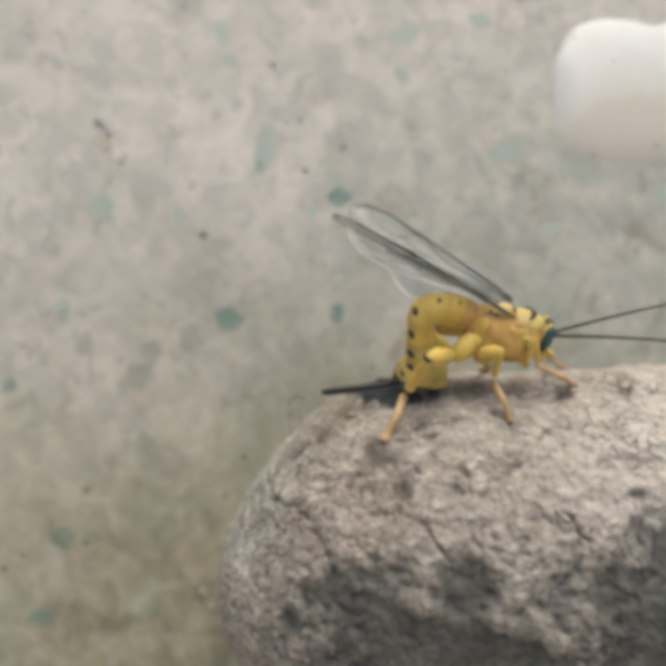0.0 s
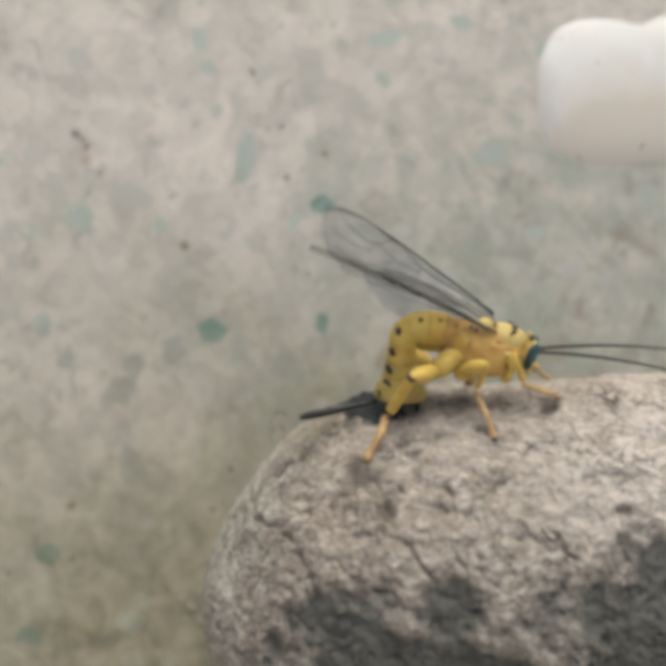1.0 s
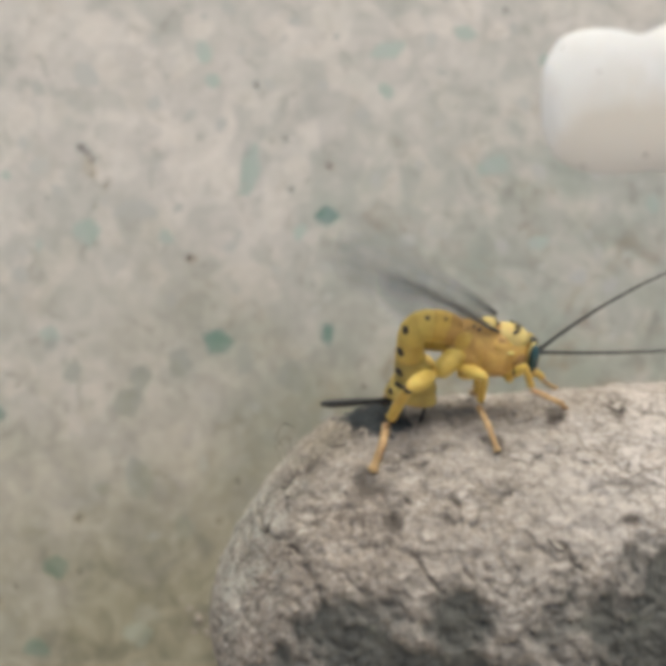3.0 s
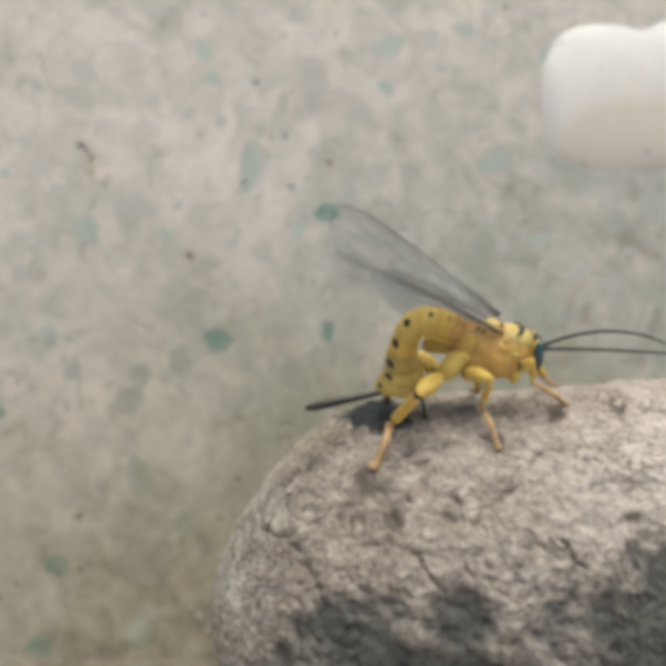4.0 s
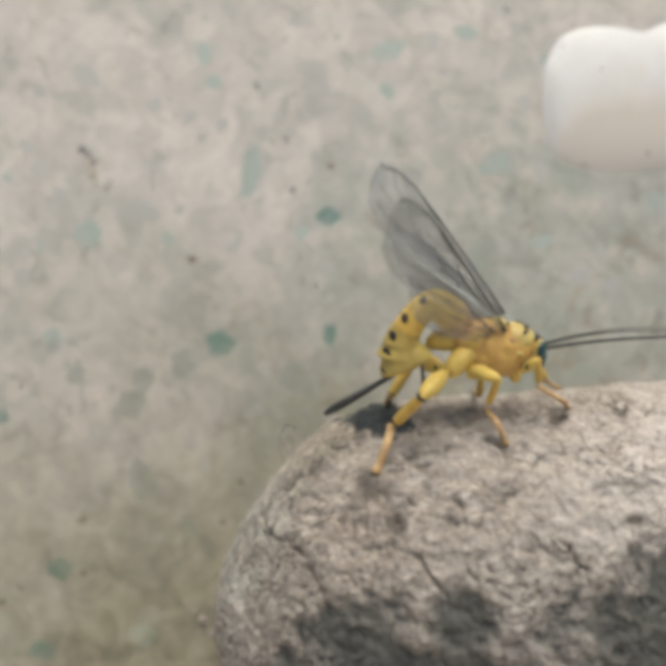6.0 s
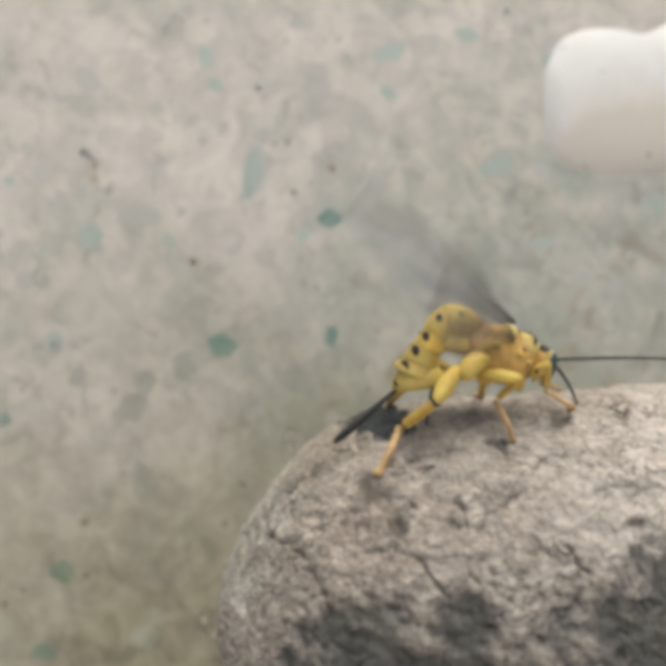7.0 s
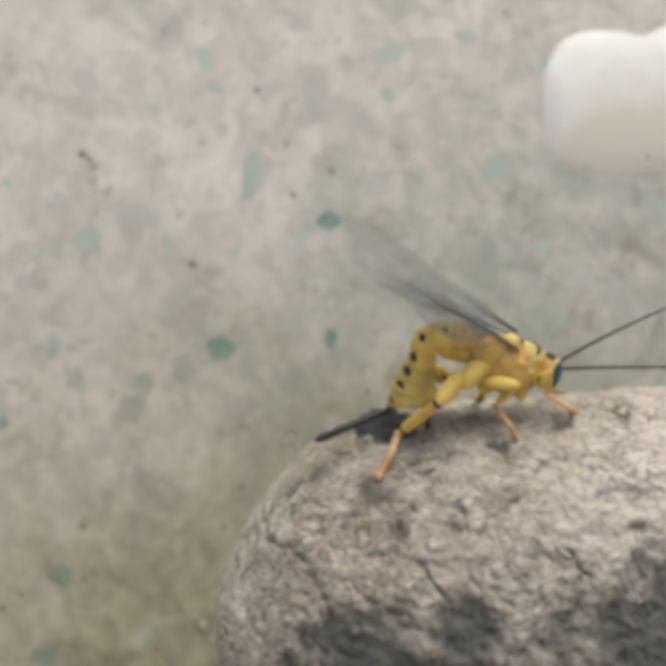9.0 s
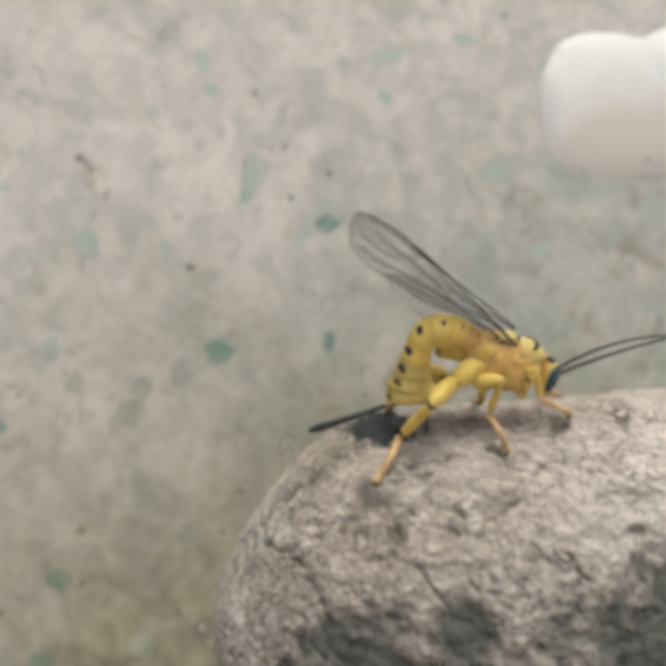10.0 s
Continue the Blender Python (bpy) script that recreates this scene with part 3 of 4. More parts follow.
SHEATH_AT = [(0, -412, -41), (0.5, -417, -58), (1, -420, -59), (1.5, -420, -64), (2, -400, -22), (2.5, -379, -3), (4, -422, -14), (4.5, -419, -15), (5, -410, -18), (5.5, -397, -3), (7, -366, -72), (7.5, -371, -80), (8, -393, -75), (8.5, -399, -72), (9, -409, -62), (9.5, -419, -33), (10, -418, -33)]
PITCH_AT = [(0, -10), (2.5, -11), (4, -10), (5.5, -9), (7, -19), (8.5, -20), (10, -17)]
YAW_AT = [(0, 0.0), (2.5, -0.1), (4, 0.0), (5.5, 0.1), (7, 1.0), (7.5, 1.0), (8.5, 0.9), (9, 0.7), (9.5, 0.5), (10, 0.3)]
# knees and ankles of the legs on the near side
HIND_KNEE = [(0, -182, 46), (0.5, -169, 39), (1, -176, 40), (1.5, -171, 39), (2, -182, 51), (2.5, -200, 50), (4, -178, 24), (4.5, -185, 32), (5, -188, 29), (5.5, -187, 28), (7, -146, 21), (7.5, -148, 19), (8, -150, 21), (8.5, -151, 23), (9, -143, 23), (9.5, -146, 23), (10, -153, 29)]
HIND_ANKLE = [(0, -225, -45), (0.5, -218, -49), (1, -226, -56), (1.5, -225, -49), (2, -232, -39), (2.5, -239, -43), (4, -232, -51), (4.5, -236, -51), (5, -235, -49), (5.5, -239, -48), (7, -218, -43), (7.5, -221, -45), (8, -223, -45), (8.5, -223, -46), (9, -222, -47), (9.5, -220, -52), (10, -217, -51)]
MIDDLE_KNEE = [(0, -19, 67), (0.5, -2, 54), (1, -16, 70), (1.5, -9, 60), (2, -39, 71), (2.5, -34, 70), (4, -20, 57), (4.5, -21, 56), (5, -21, 60), (5.5, -22, 61), (7, 37, 71), (7.5, 33, 71), (8, 28, 67), (8.5, 26, 66), (9, 28, 63), (9.5, 26, 61), (10, 5, 81)]
MIDDLE_ANKLE = [(0, -21, -5), (0.5, -15, -3), (1, -24, 5), (1.5, -25, 1), (2, -33, -2), (2.5, -31, -3), (4, -23, -8), (4.5, -23, -17), (5, -23, -15), (5.5, -24, -15), (7, -4, 18), (7.5, -6, 17), (8, -8, 16), (8.5, -9, 13), (9, -7, 14), (9.5, -12, 13), (10, -16, 2)]
FRONT_KNEE = [(0, 56, 92), (0.5, 70, 82), (1, 55, 91), (1.5, 59, 91), (2, 51, 77), (2.5, 56, 83), (4, 69, 99), (4.5, 71, 102), (5, 72, 109), (5.5, 74, 108), (7, 102, 103), (7.5, 100, 101), (8, 98, 97), (8.5, 99, 93), (9, 101, 91), (9.5, 107, 89), (10, 83, 105)]
FRONT_ANKLE = [(0, 81, 35), (0.5, 99, 21), (1, 86, 25), (1.5, 89, 26), (2, 84, 33), (2.5, 89, 32), (4, 88, 48), (4.5, 87, 49), (5, 92, 46), (5.5, 91, 46), (7, 111, 41), (7.5, 110, 39), (8, 108, 38), (8.5, 110, 35), (9, 111, 37), (9.5, 116, 35), (10, 98, 37)]
MIDDLE_FOOT = [(0, 10.2, 41), (5.5, 10.2, 41), (7, 10.75, 37), (9.5, 10.75, 37), (10, 10.4, 39)]  # on the stick: mm along it, degrees round it
# fore wing tips: time, place in mm, slant of the wing's face to the side plan
FAR_WING = [(0, -8.7, 7.6, 8.6, 35), (0.5, -9.0, 5.8, 9.3, 25), (1, -9.2, 6.4, 9.4, 10), (1.8, -9.8, 6.5, 8.4, 20), (2.2, -7.0, 10.2, 8.0, 12), (2.6, -7.4, 9.5, 8.9, 15), (3.8, -9.1, 6.5, 10.0, 15), (4.2, -8.8, 6.9, 10.2, 18), (4.5, -8.8, 7.5, 10.0, 20), (5, -8.5, 7.5, 10.5, 20), (5.5, -7.7, 7.5, 11.7, 20), (5.7, -6.9, 7.8, 12.2, 15), (7.5, -7.7, 4.2, 12.5, 25), (8.2, -8.2, 1.1, 12.3, 42), (8.5, -8.1, 3.0, 12.0, 42), (9.4, -8.7, 1.1, 11.3, 50), (9.7, -7.5, 7.4, 9.8, 50), (10, -7.7, 7.2, 10.1, 50)]
NEAR_WING = [(0, -10.1, -1.7, 10.2, 71), (0.5, -9.3, -3.1, 10.3, 71), (1, -10.1, -3.2, 9.9, 71), (1.8, -10.2, -4.5, 9.3, 71), (2.2, -10.5, -1.9, 10.6, 71), (2.6, -10.1, -2.3, 11.3, 71), (3.8, -9.1, -5.5, 10.7, 71), (4.2, -9.2, -5.0, 11.0, 71), (4.5, -9.4, -5.0, 11.2, 71), (5, -9.2, -5.0, 11.4, 71), (5.5, -8.5, -4.1, 12.8, 64), (5.7, -7.5, -4.7, 13.4, 25), (7.5, -4.2, -8.5, 12.3, -8), (8.2, -6.0, -7.4, 11.6, 39), (8.5, -6.4, -6.9, 11.5, 60), (9.4, -7.5, -5.2, 11.5, 60), (9.7, -7.8, -3.7, 12.0, 60), (10, -8.0, -2.0, 12.6, 35)]
# spells of wing flutter
FLUTTER = [(0.27, 0.33), (1.27, 1.63), (1.97, 2.13), (2.37, 2.53), (2.67, 3.1), (3.97, 4.13), (4.27, 4.33), (4.57, 4.63), (4.77, 4.83), (6.5, 7.23), (7.67, 8.13), (8.53, 9.33)]
# antennae: time, direction at the root, direction at the end (degrees over the side plan), lateness of the bend
NEAR_ANTENNA = [(0, 3, -4, 1), (0.5, 2, -3, 1), (1, 0, -17, 1), (1.5, 4, -22, 1), (2, 1, -30, 1), (2.5, -34, -92, 1), (2.8, -8, -20, 1), (4, 2, -5, 1), (4.5, 20, -4, 1), (5, 23, 0, 1), (5.5, 16, -2, 1), (7, 2, -6, 1), (8, 0, -4, 1), (8.5, 5, -6, 1), (9, 2, -2, 1), (9.5, 10, 0, 1), (10, 24, 8, 1)]
FAR_ANTENNA = [(0, 15, 8, 1), (0.5, 24, 16, 1), (1, 3, -12, 1), (1.5, 8, -18, 1), (2, 32, -12, 1), (2.5, 42, 5, 1), (2.8, 40, 20, 1), (4, 18, -45, 1), (4.5, 33, 5, 1), (5, 38, 15, 1), (5.5, 38, 27, 1), (7, -42, -110, 1), (7.5, -15, -50, 1), (8, 30, -40, 1.4), (8.5, 39, -95, 1.5), (9, 26, 14, 1), (9.5, 24, -4, 1), (10, 26, -20, 1)]
# how far the face looks down, in degrees
HEAD_LEAN = [(0, 16), (0.5, 20), (1, 15), (2, 3), (2.5, 3), (4, -2), (4.5, -10), (5, -10), (5.5, -6), (7, 15), (8.5, 15), (9.5, 18), (10, 18)]


def spot_at(u, v, y=0.0):
    """A place in the wasp's own space, in metres."""
    return Vector((u * K, y, (v * K - SIN * y) / COS)) * MM


def aim(at, ahead, up):
    """A pose at a place, its x along ahead and its z near up."""
    x = ahead.normalized()
    z = (up - x * up.dot(x)).normalized()
    m = Matrix((x, z.cross(x), z)).transposed().to_4x4()
    m.translation = at
    return m


UP = Vector((0, 0, 1))


def skeleton_at(t):
    """Where the body's joints are at t."""
    a, yaw = radians(lerp_table(PITCH_AT, t)), lerp_table(YAW_AT, t)
    ax, perp = np.array((math.cos(a), math.sin(a))), np.array((-math.sin(a), math.cos(a)))
    mid = np.array(lerp_table(MID_AT, t))

    def body(along, over, y=0.0):
        p = mid + along * ax + over * perp
        return spot_at(p[0], p[1], y + yaw * along * 0.008)

    s = {"mid": body(0, 0), "wing_near": body(7, 36, -0.75), "wing_far": body(4, 78, 0.75), "yaw": yaw, "t": t}
    s["ahead"] = (body(50, 0) - body(-50, 0)).normalized()
    dip = radians(lerp_table(HEAD_LEAN, t))
    s["face"] = Vector((math.cos(dip), 0.55 * yaw, -math.sin(dip))).normalized()
    s["skull"] = aim(Vector((0, 0, 0)), s["face"], UP).to_3x3()
    s["head"] = spot_at(*lerp_table(EYE_AT, t), -0.72) - s["skull"] @ Vector((0.12, -0.72, 0.04)) * MM
    for name, along, over in (("hind", -100, -72), ("middle", -50, -58), ("front", 62, -50)):
        s[name, -1], s[name, 1] = body(along, over, -1.1), body(along, over, 1.0)
    for name, knee, ankle, tib, y in (("hind", HIND_KNEE, HIND_ANKLE, 2.85, -1.9), ("middle", MIDDLE_KNEE, MIDDLE_ANKLE, 2.1, -1.5), ("front", FRONT_KNEE, FRONT_ANKLE, 1.7, -1.4)):
        (ku, kv), (au, av) = lerp_table(knee, t), lerp_table(ankle, t)
        flat = math.hypot(ku - au, kv - av) * K
        s[name, "knee"] = spot_at(ku, kv, y - COS * math.sqrt(max(0.0, tib * tib - flat * flat)))
        s[name, "ankle"] = spot_at(au, av, y)
    # the abdomen: up from the waist, over the bend, down to its blunt end
    tu, tv = lerp_table(TAIL_AT, t)
    slope = radians(lerp_table(TIP_ANGLE, t))
    along, down = np.array((math.cos(slope), math.sin(slope))), np.array((math.sin(slope), -math.cos(slope)))
    bend = np.array(lerp_table(BEND_AT, t))
    end = np.array((tu, tv)) + along * 68 - down * 6
    low = end - down * 36 + np.array((8, 0))
    waist = mid - 72 * ax + 18 * perp
    lean = -0.25 - 0.9 * yaw
    line = [(0.0, waist, 0.0), (0.2, (waist + bend) / 2 + np.array((6, 12)), 0.1 * lean), (0.42, bend, 0.3 * lean), (0.61, (bend + low) / 2 + np.array((lerp_table(BULGE, t), 0)), 0.6 * lean), (0.82, low, 0.85 * lean), (1.0, end, lean)]
    s["curve"] = [(q, *spot_at(p[0], p[1], y)) for q, p, y in line]
    cu, cv = np.array((tu, tv)) + along * 112 - down * 14
    s["corner"] = spot_at(cu, cv, -0.2)
    su, sv = lerp_table(SHEATH_AT, t)
    s["tail"], s["sheath"] = spot_at(tu + 6, tv + 2, lean), spot_at(su, sv, -1.0 - 1.6 * yaw)
    return s


def along_curve(curve, q):
    """A place and direction on the abdomen's line."""
    at = [Vector(lerp_table(curve, min(1.0, max(0.0, w)))) for w in (q - 0.02, q, q + 0.02)]
    return at[1], (at[2] - at[0]).normalized()


wasp = tagged(new("wasp"), "yellow parasitic wasp with black spots drilling into a weathered stick", "wasp")
wasp.matrix_world = ROOT
MOVES = {}  # part: its pose at a time


def moving(ob, at):
    MOVES[ob] = at
    return ob


def spots(parent, places, size):
    for p, n in places:
        bm, _ = ellipsoid(size[0], size[1], size[2], rings=6, cuts=10)
        o = part("spot", bm, SPOT, parent, "small black spot")
        o.matrix_local = aim(Vector(p) * MM, Vector(n).orthogonal(), Vector(n))


def thorax():
    spine = [(-2.45, 0.32, 0.62), (-2.0, 0.26, 1.12), (-1.4, 0.14, 1.42), (-0.6, 0.02, 1.58), (0.3, -0.02, 1.64), (1.1, 0.02, 1.52), (1.75, 0.08, 1.2), (2.2, 0.1, 0.62)]
    xs = [-2.45 + 4.65 * i / 30 for i in range(31)]
    bm = tube([Vector((x, 0, lerp_table(spine, x)[0])) * MM for x in xs], [lerp_table(spine, x)[1] * MM for x in xs], 44)
    for v in bm.verts:
        v.co.y *= 0.78
        p = v.co / MM
        groove = min(abs(noise.noise(p * 0.9 + Vector((3, 0, 5)))) / 0.08, 1.0)
        v.co += v.co.normalized() * MM * (0.08 * noise.noise(p * 1.4) - 0.07 * (1 - groove))
    body = part("thorax", bm, AMBER, wasp, "amber yellow thorax")
    moving(body, lambda s: aim(s["mid"], s["ahead"], UP))
    # dorsal plates: the shield in front, the scutellum behind it
    for at, size, label in (((0.95, 0, 0.95), (1.25, 0.98, 0.76), "pale yellow back plate"), ((-0.30, 0, 1.40), (0.55, 0.6, 0.42), "pale yellow scutellum"), ((1.6, 0, 0.5), (0.5, 0.85, 0.7), "pale yellow collar")):
        b, _ = ellipsoid(*[c * MM for c in size], at=[c * MM for c in at], rings=18, cuts=26)
        part("back_plate", b, PALE, body, label)
    for y in (-1, 1):
        for at, size, tone in (((1.4, 0.72, -0.1), (0.66, 0.34, 0.7), BROWN), ((0.4, 0.98, 0.6), (0.6, 0.26, 0.36), AMBER), ((0.5, 0.97, -0.5), (0.95, 0.28, 0.66), AMBER), ((-0.75, 0.92, -0.5), (0.8, 0.28, 0.6), AMBER), ((-1.35, 0.76, 0.35), (0.8, 0.33, 0.7), YELLOW)):
            b, _ = ellipsoid(*[c * MM for c in size], at=(at[0] * MM, y * at[1] * MM, at[2] * MM))
            part("side_plate", b, tone, body, "brown side plate" if tone is BROWN else "")
        b, _ = ellipsoid(0.24 * MM, 0.16 * MM, 0.17 * MM, at=(0.40 * MM, y * 1.0 * MM, 0.98 * MM))
        part("wing_base", b, BROWN, body, "dark brown wing base")
        b, _ = ellipsoid(0.3 * MM, 0.16 * MM, 0.14 * MM, at=(0.98 * MM, y * 1.12 * MM, 0.38 * MM))
        part("side_plate", b, PALE, body, "pale yellow plate under the wing")
        b = tube([Vector(p) * MM for p in (((-1.5, y * 0.55, -0.3), (-2.05, y * 0.85, -0.8), (-2.35, y * 1.0, -1.35), (-2.5, y * 1.05, -1.75)) if y < 0 else ((-1.9, 0.2, -0.1), (-2.7, 0.35, -0.3), (-3.3, 0.5, -0.5), (-3.6, 0.6, -0.85)))], [r * MM for r in (0.5, 0.63, 0.58, 0.38)], 16)
        part("coxa", b, LEMON, body, "rounded bright yellow hip")
        b = tube([Vector(p) * MM for p in ((-0.7, y * 0.7, -1.0), (-1.1, y * 0.95, -1.35), (-1.35, y * 1.0, -1.55))], [r * MM for r in (0.6, 0.52, 0.3)], 14)
        part("coxa", b, YELLOW, body)
        b = tube([Vector(p) * MM for p in ((1.3, y * 0.5, -0.7), (1.45, y * 0.8, -1.1), (1.55, y * 0.95, -1.35))], [r * MM for r in (0.42, 0.36, 0.22)], 14)
        part("coxa", b, YELLOW, body)
        spots(body, [((1.25, y * 0.26, 1.73), (0.25, y * 0.25, 1)), ((1.15, y * 0.66, 1.57), (0.15, y * 0.7, 1))], (0.36 * MM, 0.11 * MM, 0.035 * MM))
        spots(body, [((0.05, y * 0.36, 1.7), (0.2, y * 0.4, 1)), ((-1.25, y * 0.62, 1.36), (0, y * 0.5, 1)), ((-0.95, y * 0.78, 1.3), (0, y * 0.7, 1))], (0.15 * MM, 0.12 * MM, 0.06 * MM))
    return body


def head():
    bm, _ = ellipsoid(0.42 * MM, 0.9 * MM, 0.78 * MM, rings=18, cuts=24)
    for v in bm.verts:
        if v.co.z < 0:
            v.co.x += 0.12 * MM * (v.co.z / (0.92 * MM))
    skull = part("head", bm, AMBER, wasp, "yellow head with large dark green eyes")
    moving(skull, lambda s: aim(s["head"], s["face"], UP))
    for y in (-1, 1):
        b, _ = ellipsoid(0.34 * MM, 0.45 * MM, 0.88 * MM, at=(0.12 * MM, y * 0.72 * MM, 0.04 * MM), rings=16, cuts=20)
        part("eye", b, EYE, skull, "glossy dark green compound eye")
        b, _ = ellipsoid(0.38 * MM, 0.32 * MM, 0.95 * MM, at=(0.08 * MM, y * 0.66 * MM, 0.04 * MM), rings=16, cuts=20)
        part("eye_rim", b, PALE, skull, "pale yellow rim round the eye")
        b = tube([Vector(p) * MM for p in ((0.42, y * 0.25, 0.22), (0.74, y * 0.27, 0.25))], [0.17 * MM, 0.14 * MM], 10)
        part("antenna_socket", b, BLACK, skull)
        b = tube([Vector(p) * MM for p in ((0.25, y * 0.3, -0.75), (0.45, y * 0.36, -1.1), (0.35, y * 0.3, -1.4))], [0.16 * MM, 0.13 * MM, 0.06 * MM], 8)
        part("mandible", b, YELLOW, skull)
        b = tube([Vector(p) * MM for p in ((0.3, y * 0.2, -0.9), (0.75, y * 0.32, -1.15), (0.9, y * 0.36, -1.5))], [0.05 * MM, 0.05 * MM, 0.03 * MM], 6)
        part("palp", b, LEMON, skull)
    b, _ = ellipsoid(0.3 * MM, 0.5 * MM, 0.22 * MM, at=(0.16 * MM, 0, 0.78 * MM))
    part("crown_patch", b, BLACK, skull, "black patch round the simple eyes")
    b, _ = ellipsoid(0.22 * MM, 0.55 * MM, 0.5 * MM, at=(0.42 * MM, 0, -0.2 * MM))
    part("face", b, LEMON, skull, "pale yellow face")
    return skull


def antenna(side, table):
    """Jointed pieces that bend as a chain."""
    count, length = 10, 11.6 / 10 * MM

    def chain(s, t):
        a0, a1, late = lerp_table(table, t)
        p = s["head"] + s["skull"] @ Vector((0.70, side * 0.26, 0.24)) * MM
        out = []
        for k in range(count):
            a = radians(a0 + (a1 - a0) * (k / (count - 1)) ** late)
            droop = max(0.0, -math.sin(a)) if side < 0 else 0.0
            d = Vector((math.cos(a), side * 0.10 + 0.12 * s["yaw"] - 0.75 * droop, (math.sin(a) + 0.32 * droop) / COS)).normalized()
            out.append((p.copy(), d))
            p = p + d * length
        return out

    for k in range(count):
        r0, r1 = (0.115 - 0.0076 * k) * MM, (0.115 - 0.0076 * (k + 1)) * MM
        steps = 5
        bm = tube([Vector((length * 1.04 * i / steps, 0, 0)) for i in range(steps + 1)], [(r0 + (r1 - r0) * i / steps) * (1.0 + 0.12 * (i % 2)) for i in range(steps + 1)], 8)
        moving(part("antenna", bm, VEIN, wasp, "black jointed antenna"), lambda s, k=k: aim(*chain(s, s["t"])[k], UP))


def abdomen():
    n = 8
    rest = skeleton_at(4.8)["curve"]
    profile = [(0.0, 0.80), (0.12, 0.92), (0.28, 0.95), (0.42, 0.86), (0.54, 0.80), (0.66, 0.93), (0.78, 1.14), (0.90, 1.44), (1.0, 1.60)]
    # the last three rings carry the painted shade
    tones = (AMBER, YELLOW, LEMON, LEMON, YELLOW, OLIVE_SHADE, OLIVE_SHADE, OLIVE_SHADE)

    def place_on(curve, q):
        p, d = along_curve(curve, q)
        return aim(p, d, Vector((d.z, 0, -d.x)))

    for k in range(n):
        q = (k + 0.45) / n
        lo, hi = max(0.0, (k - 0.22) / n), min(1.0, (k + 1.12) / n)
        back = place_on(rest, q).inverted()
        qs = [lo + (hi - lo) * i / 8 for i in range(9)]
        # each ring overlaps the next with a slightly wider rear rim
        sizes = [lerp_table(profile, w) * (0.93 + 0.07 * min(1.0, 2.2 * i / 8)) * (0.97 if i == 8 else 1.0) for i, w in enumerate(qs)]
        spine = [back @ along_curve(rest, w)[0] for w in qs]
        if k == n - 1:
            # the blunt end closes in a low dome
            d = (spine[-1] - spine[-2]).normalized()
            for step, size in ((0.08, 1.52), (0.17, 1.25), (0.23, 0.8), (0.25, 0.2)):
                spine.append(spine[8] + d * step * MM)
                sizes.append(size)
        bm = tube(spine, [r * MM for r in sizes], 28)
        squash = 0.88 - 0.16 * max(0.0, (q - 0.5) / 0.5)
        for v in bm.verts:
            v.co.y *= squash
        r, r2 = lerp_table(profile, q), lerp_table(profile, q) * squash
        seg = part("abdomen_segment", bm, tones[k], wasp, "yellow abdomen ring with a pair of black spots")

        def place_at(s, q=q):
            return place_on(s["curve"], q)

        moving(seg, place_at)
        big = (0.06, 0.11, 0.17, 0.27, 0.31, 0.34, 0.36, 0.24)[k]
        for y in (-1, 1):
            w = radians(42 if k < 7 else 30)
            spots(seg, [((0.05, y * r2 * 1.0 * math.sin(w), r * 1.01 * math.cos(w)), (0, y * math.sin(w), math.cos(w)))], (big * MM, big * 0.8 * MM, 0.05 * MM))
    # drill and its sheath
    bm = tube([Vector((x * MM, 0, 0)) for x in (0, 1.2, 2.4, 3.4)], [0.11 * MM, 0.10 * MM, 0.09 * MM, 0.06 * MM], 8)
    drill = part("ovipositor", bm, BLACK, wasp, "thin black egg-laying drill set into the wood")
    foot = spot_at(-147, -18, -0.2)

    def drill_at(s):
        """From the abdomen's inner corner into its hole in the wood."""
        return aim(s["corner"], foot - s["corner"], Vector((1, 0, 0)))

    moving(drill, drill_at)
    for y in (-0.07, 0.07):
        bm = tube([Vector((x * MM, y * MM, 0)) for x in (-0.6, 0.3, 1.2, 2.4, 3.4, 3.95)], [r * MM for r in (0.10, 0.13, 0.18, 0.24, 0.24, 0.12)], 10)
        for v in bm.verts:
            v.co.y = y * MM + (v.co.y - y * MM) * 0.55
        moving(part("ovipositor_sheath", bm, BLACK, wasp, "black blade-like sheath valve"), lambda s: aim(s["sheath"] - (s["sheath"] - s["tail"]).normalized() * 3.95 * MM, s["sheath"] - s["tail"], UP))


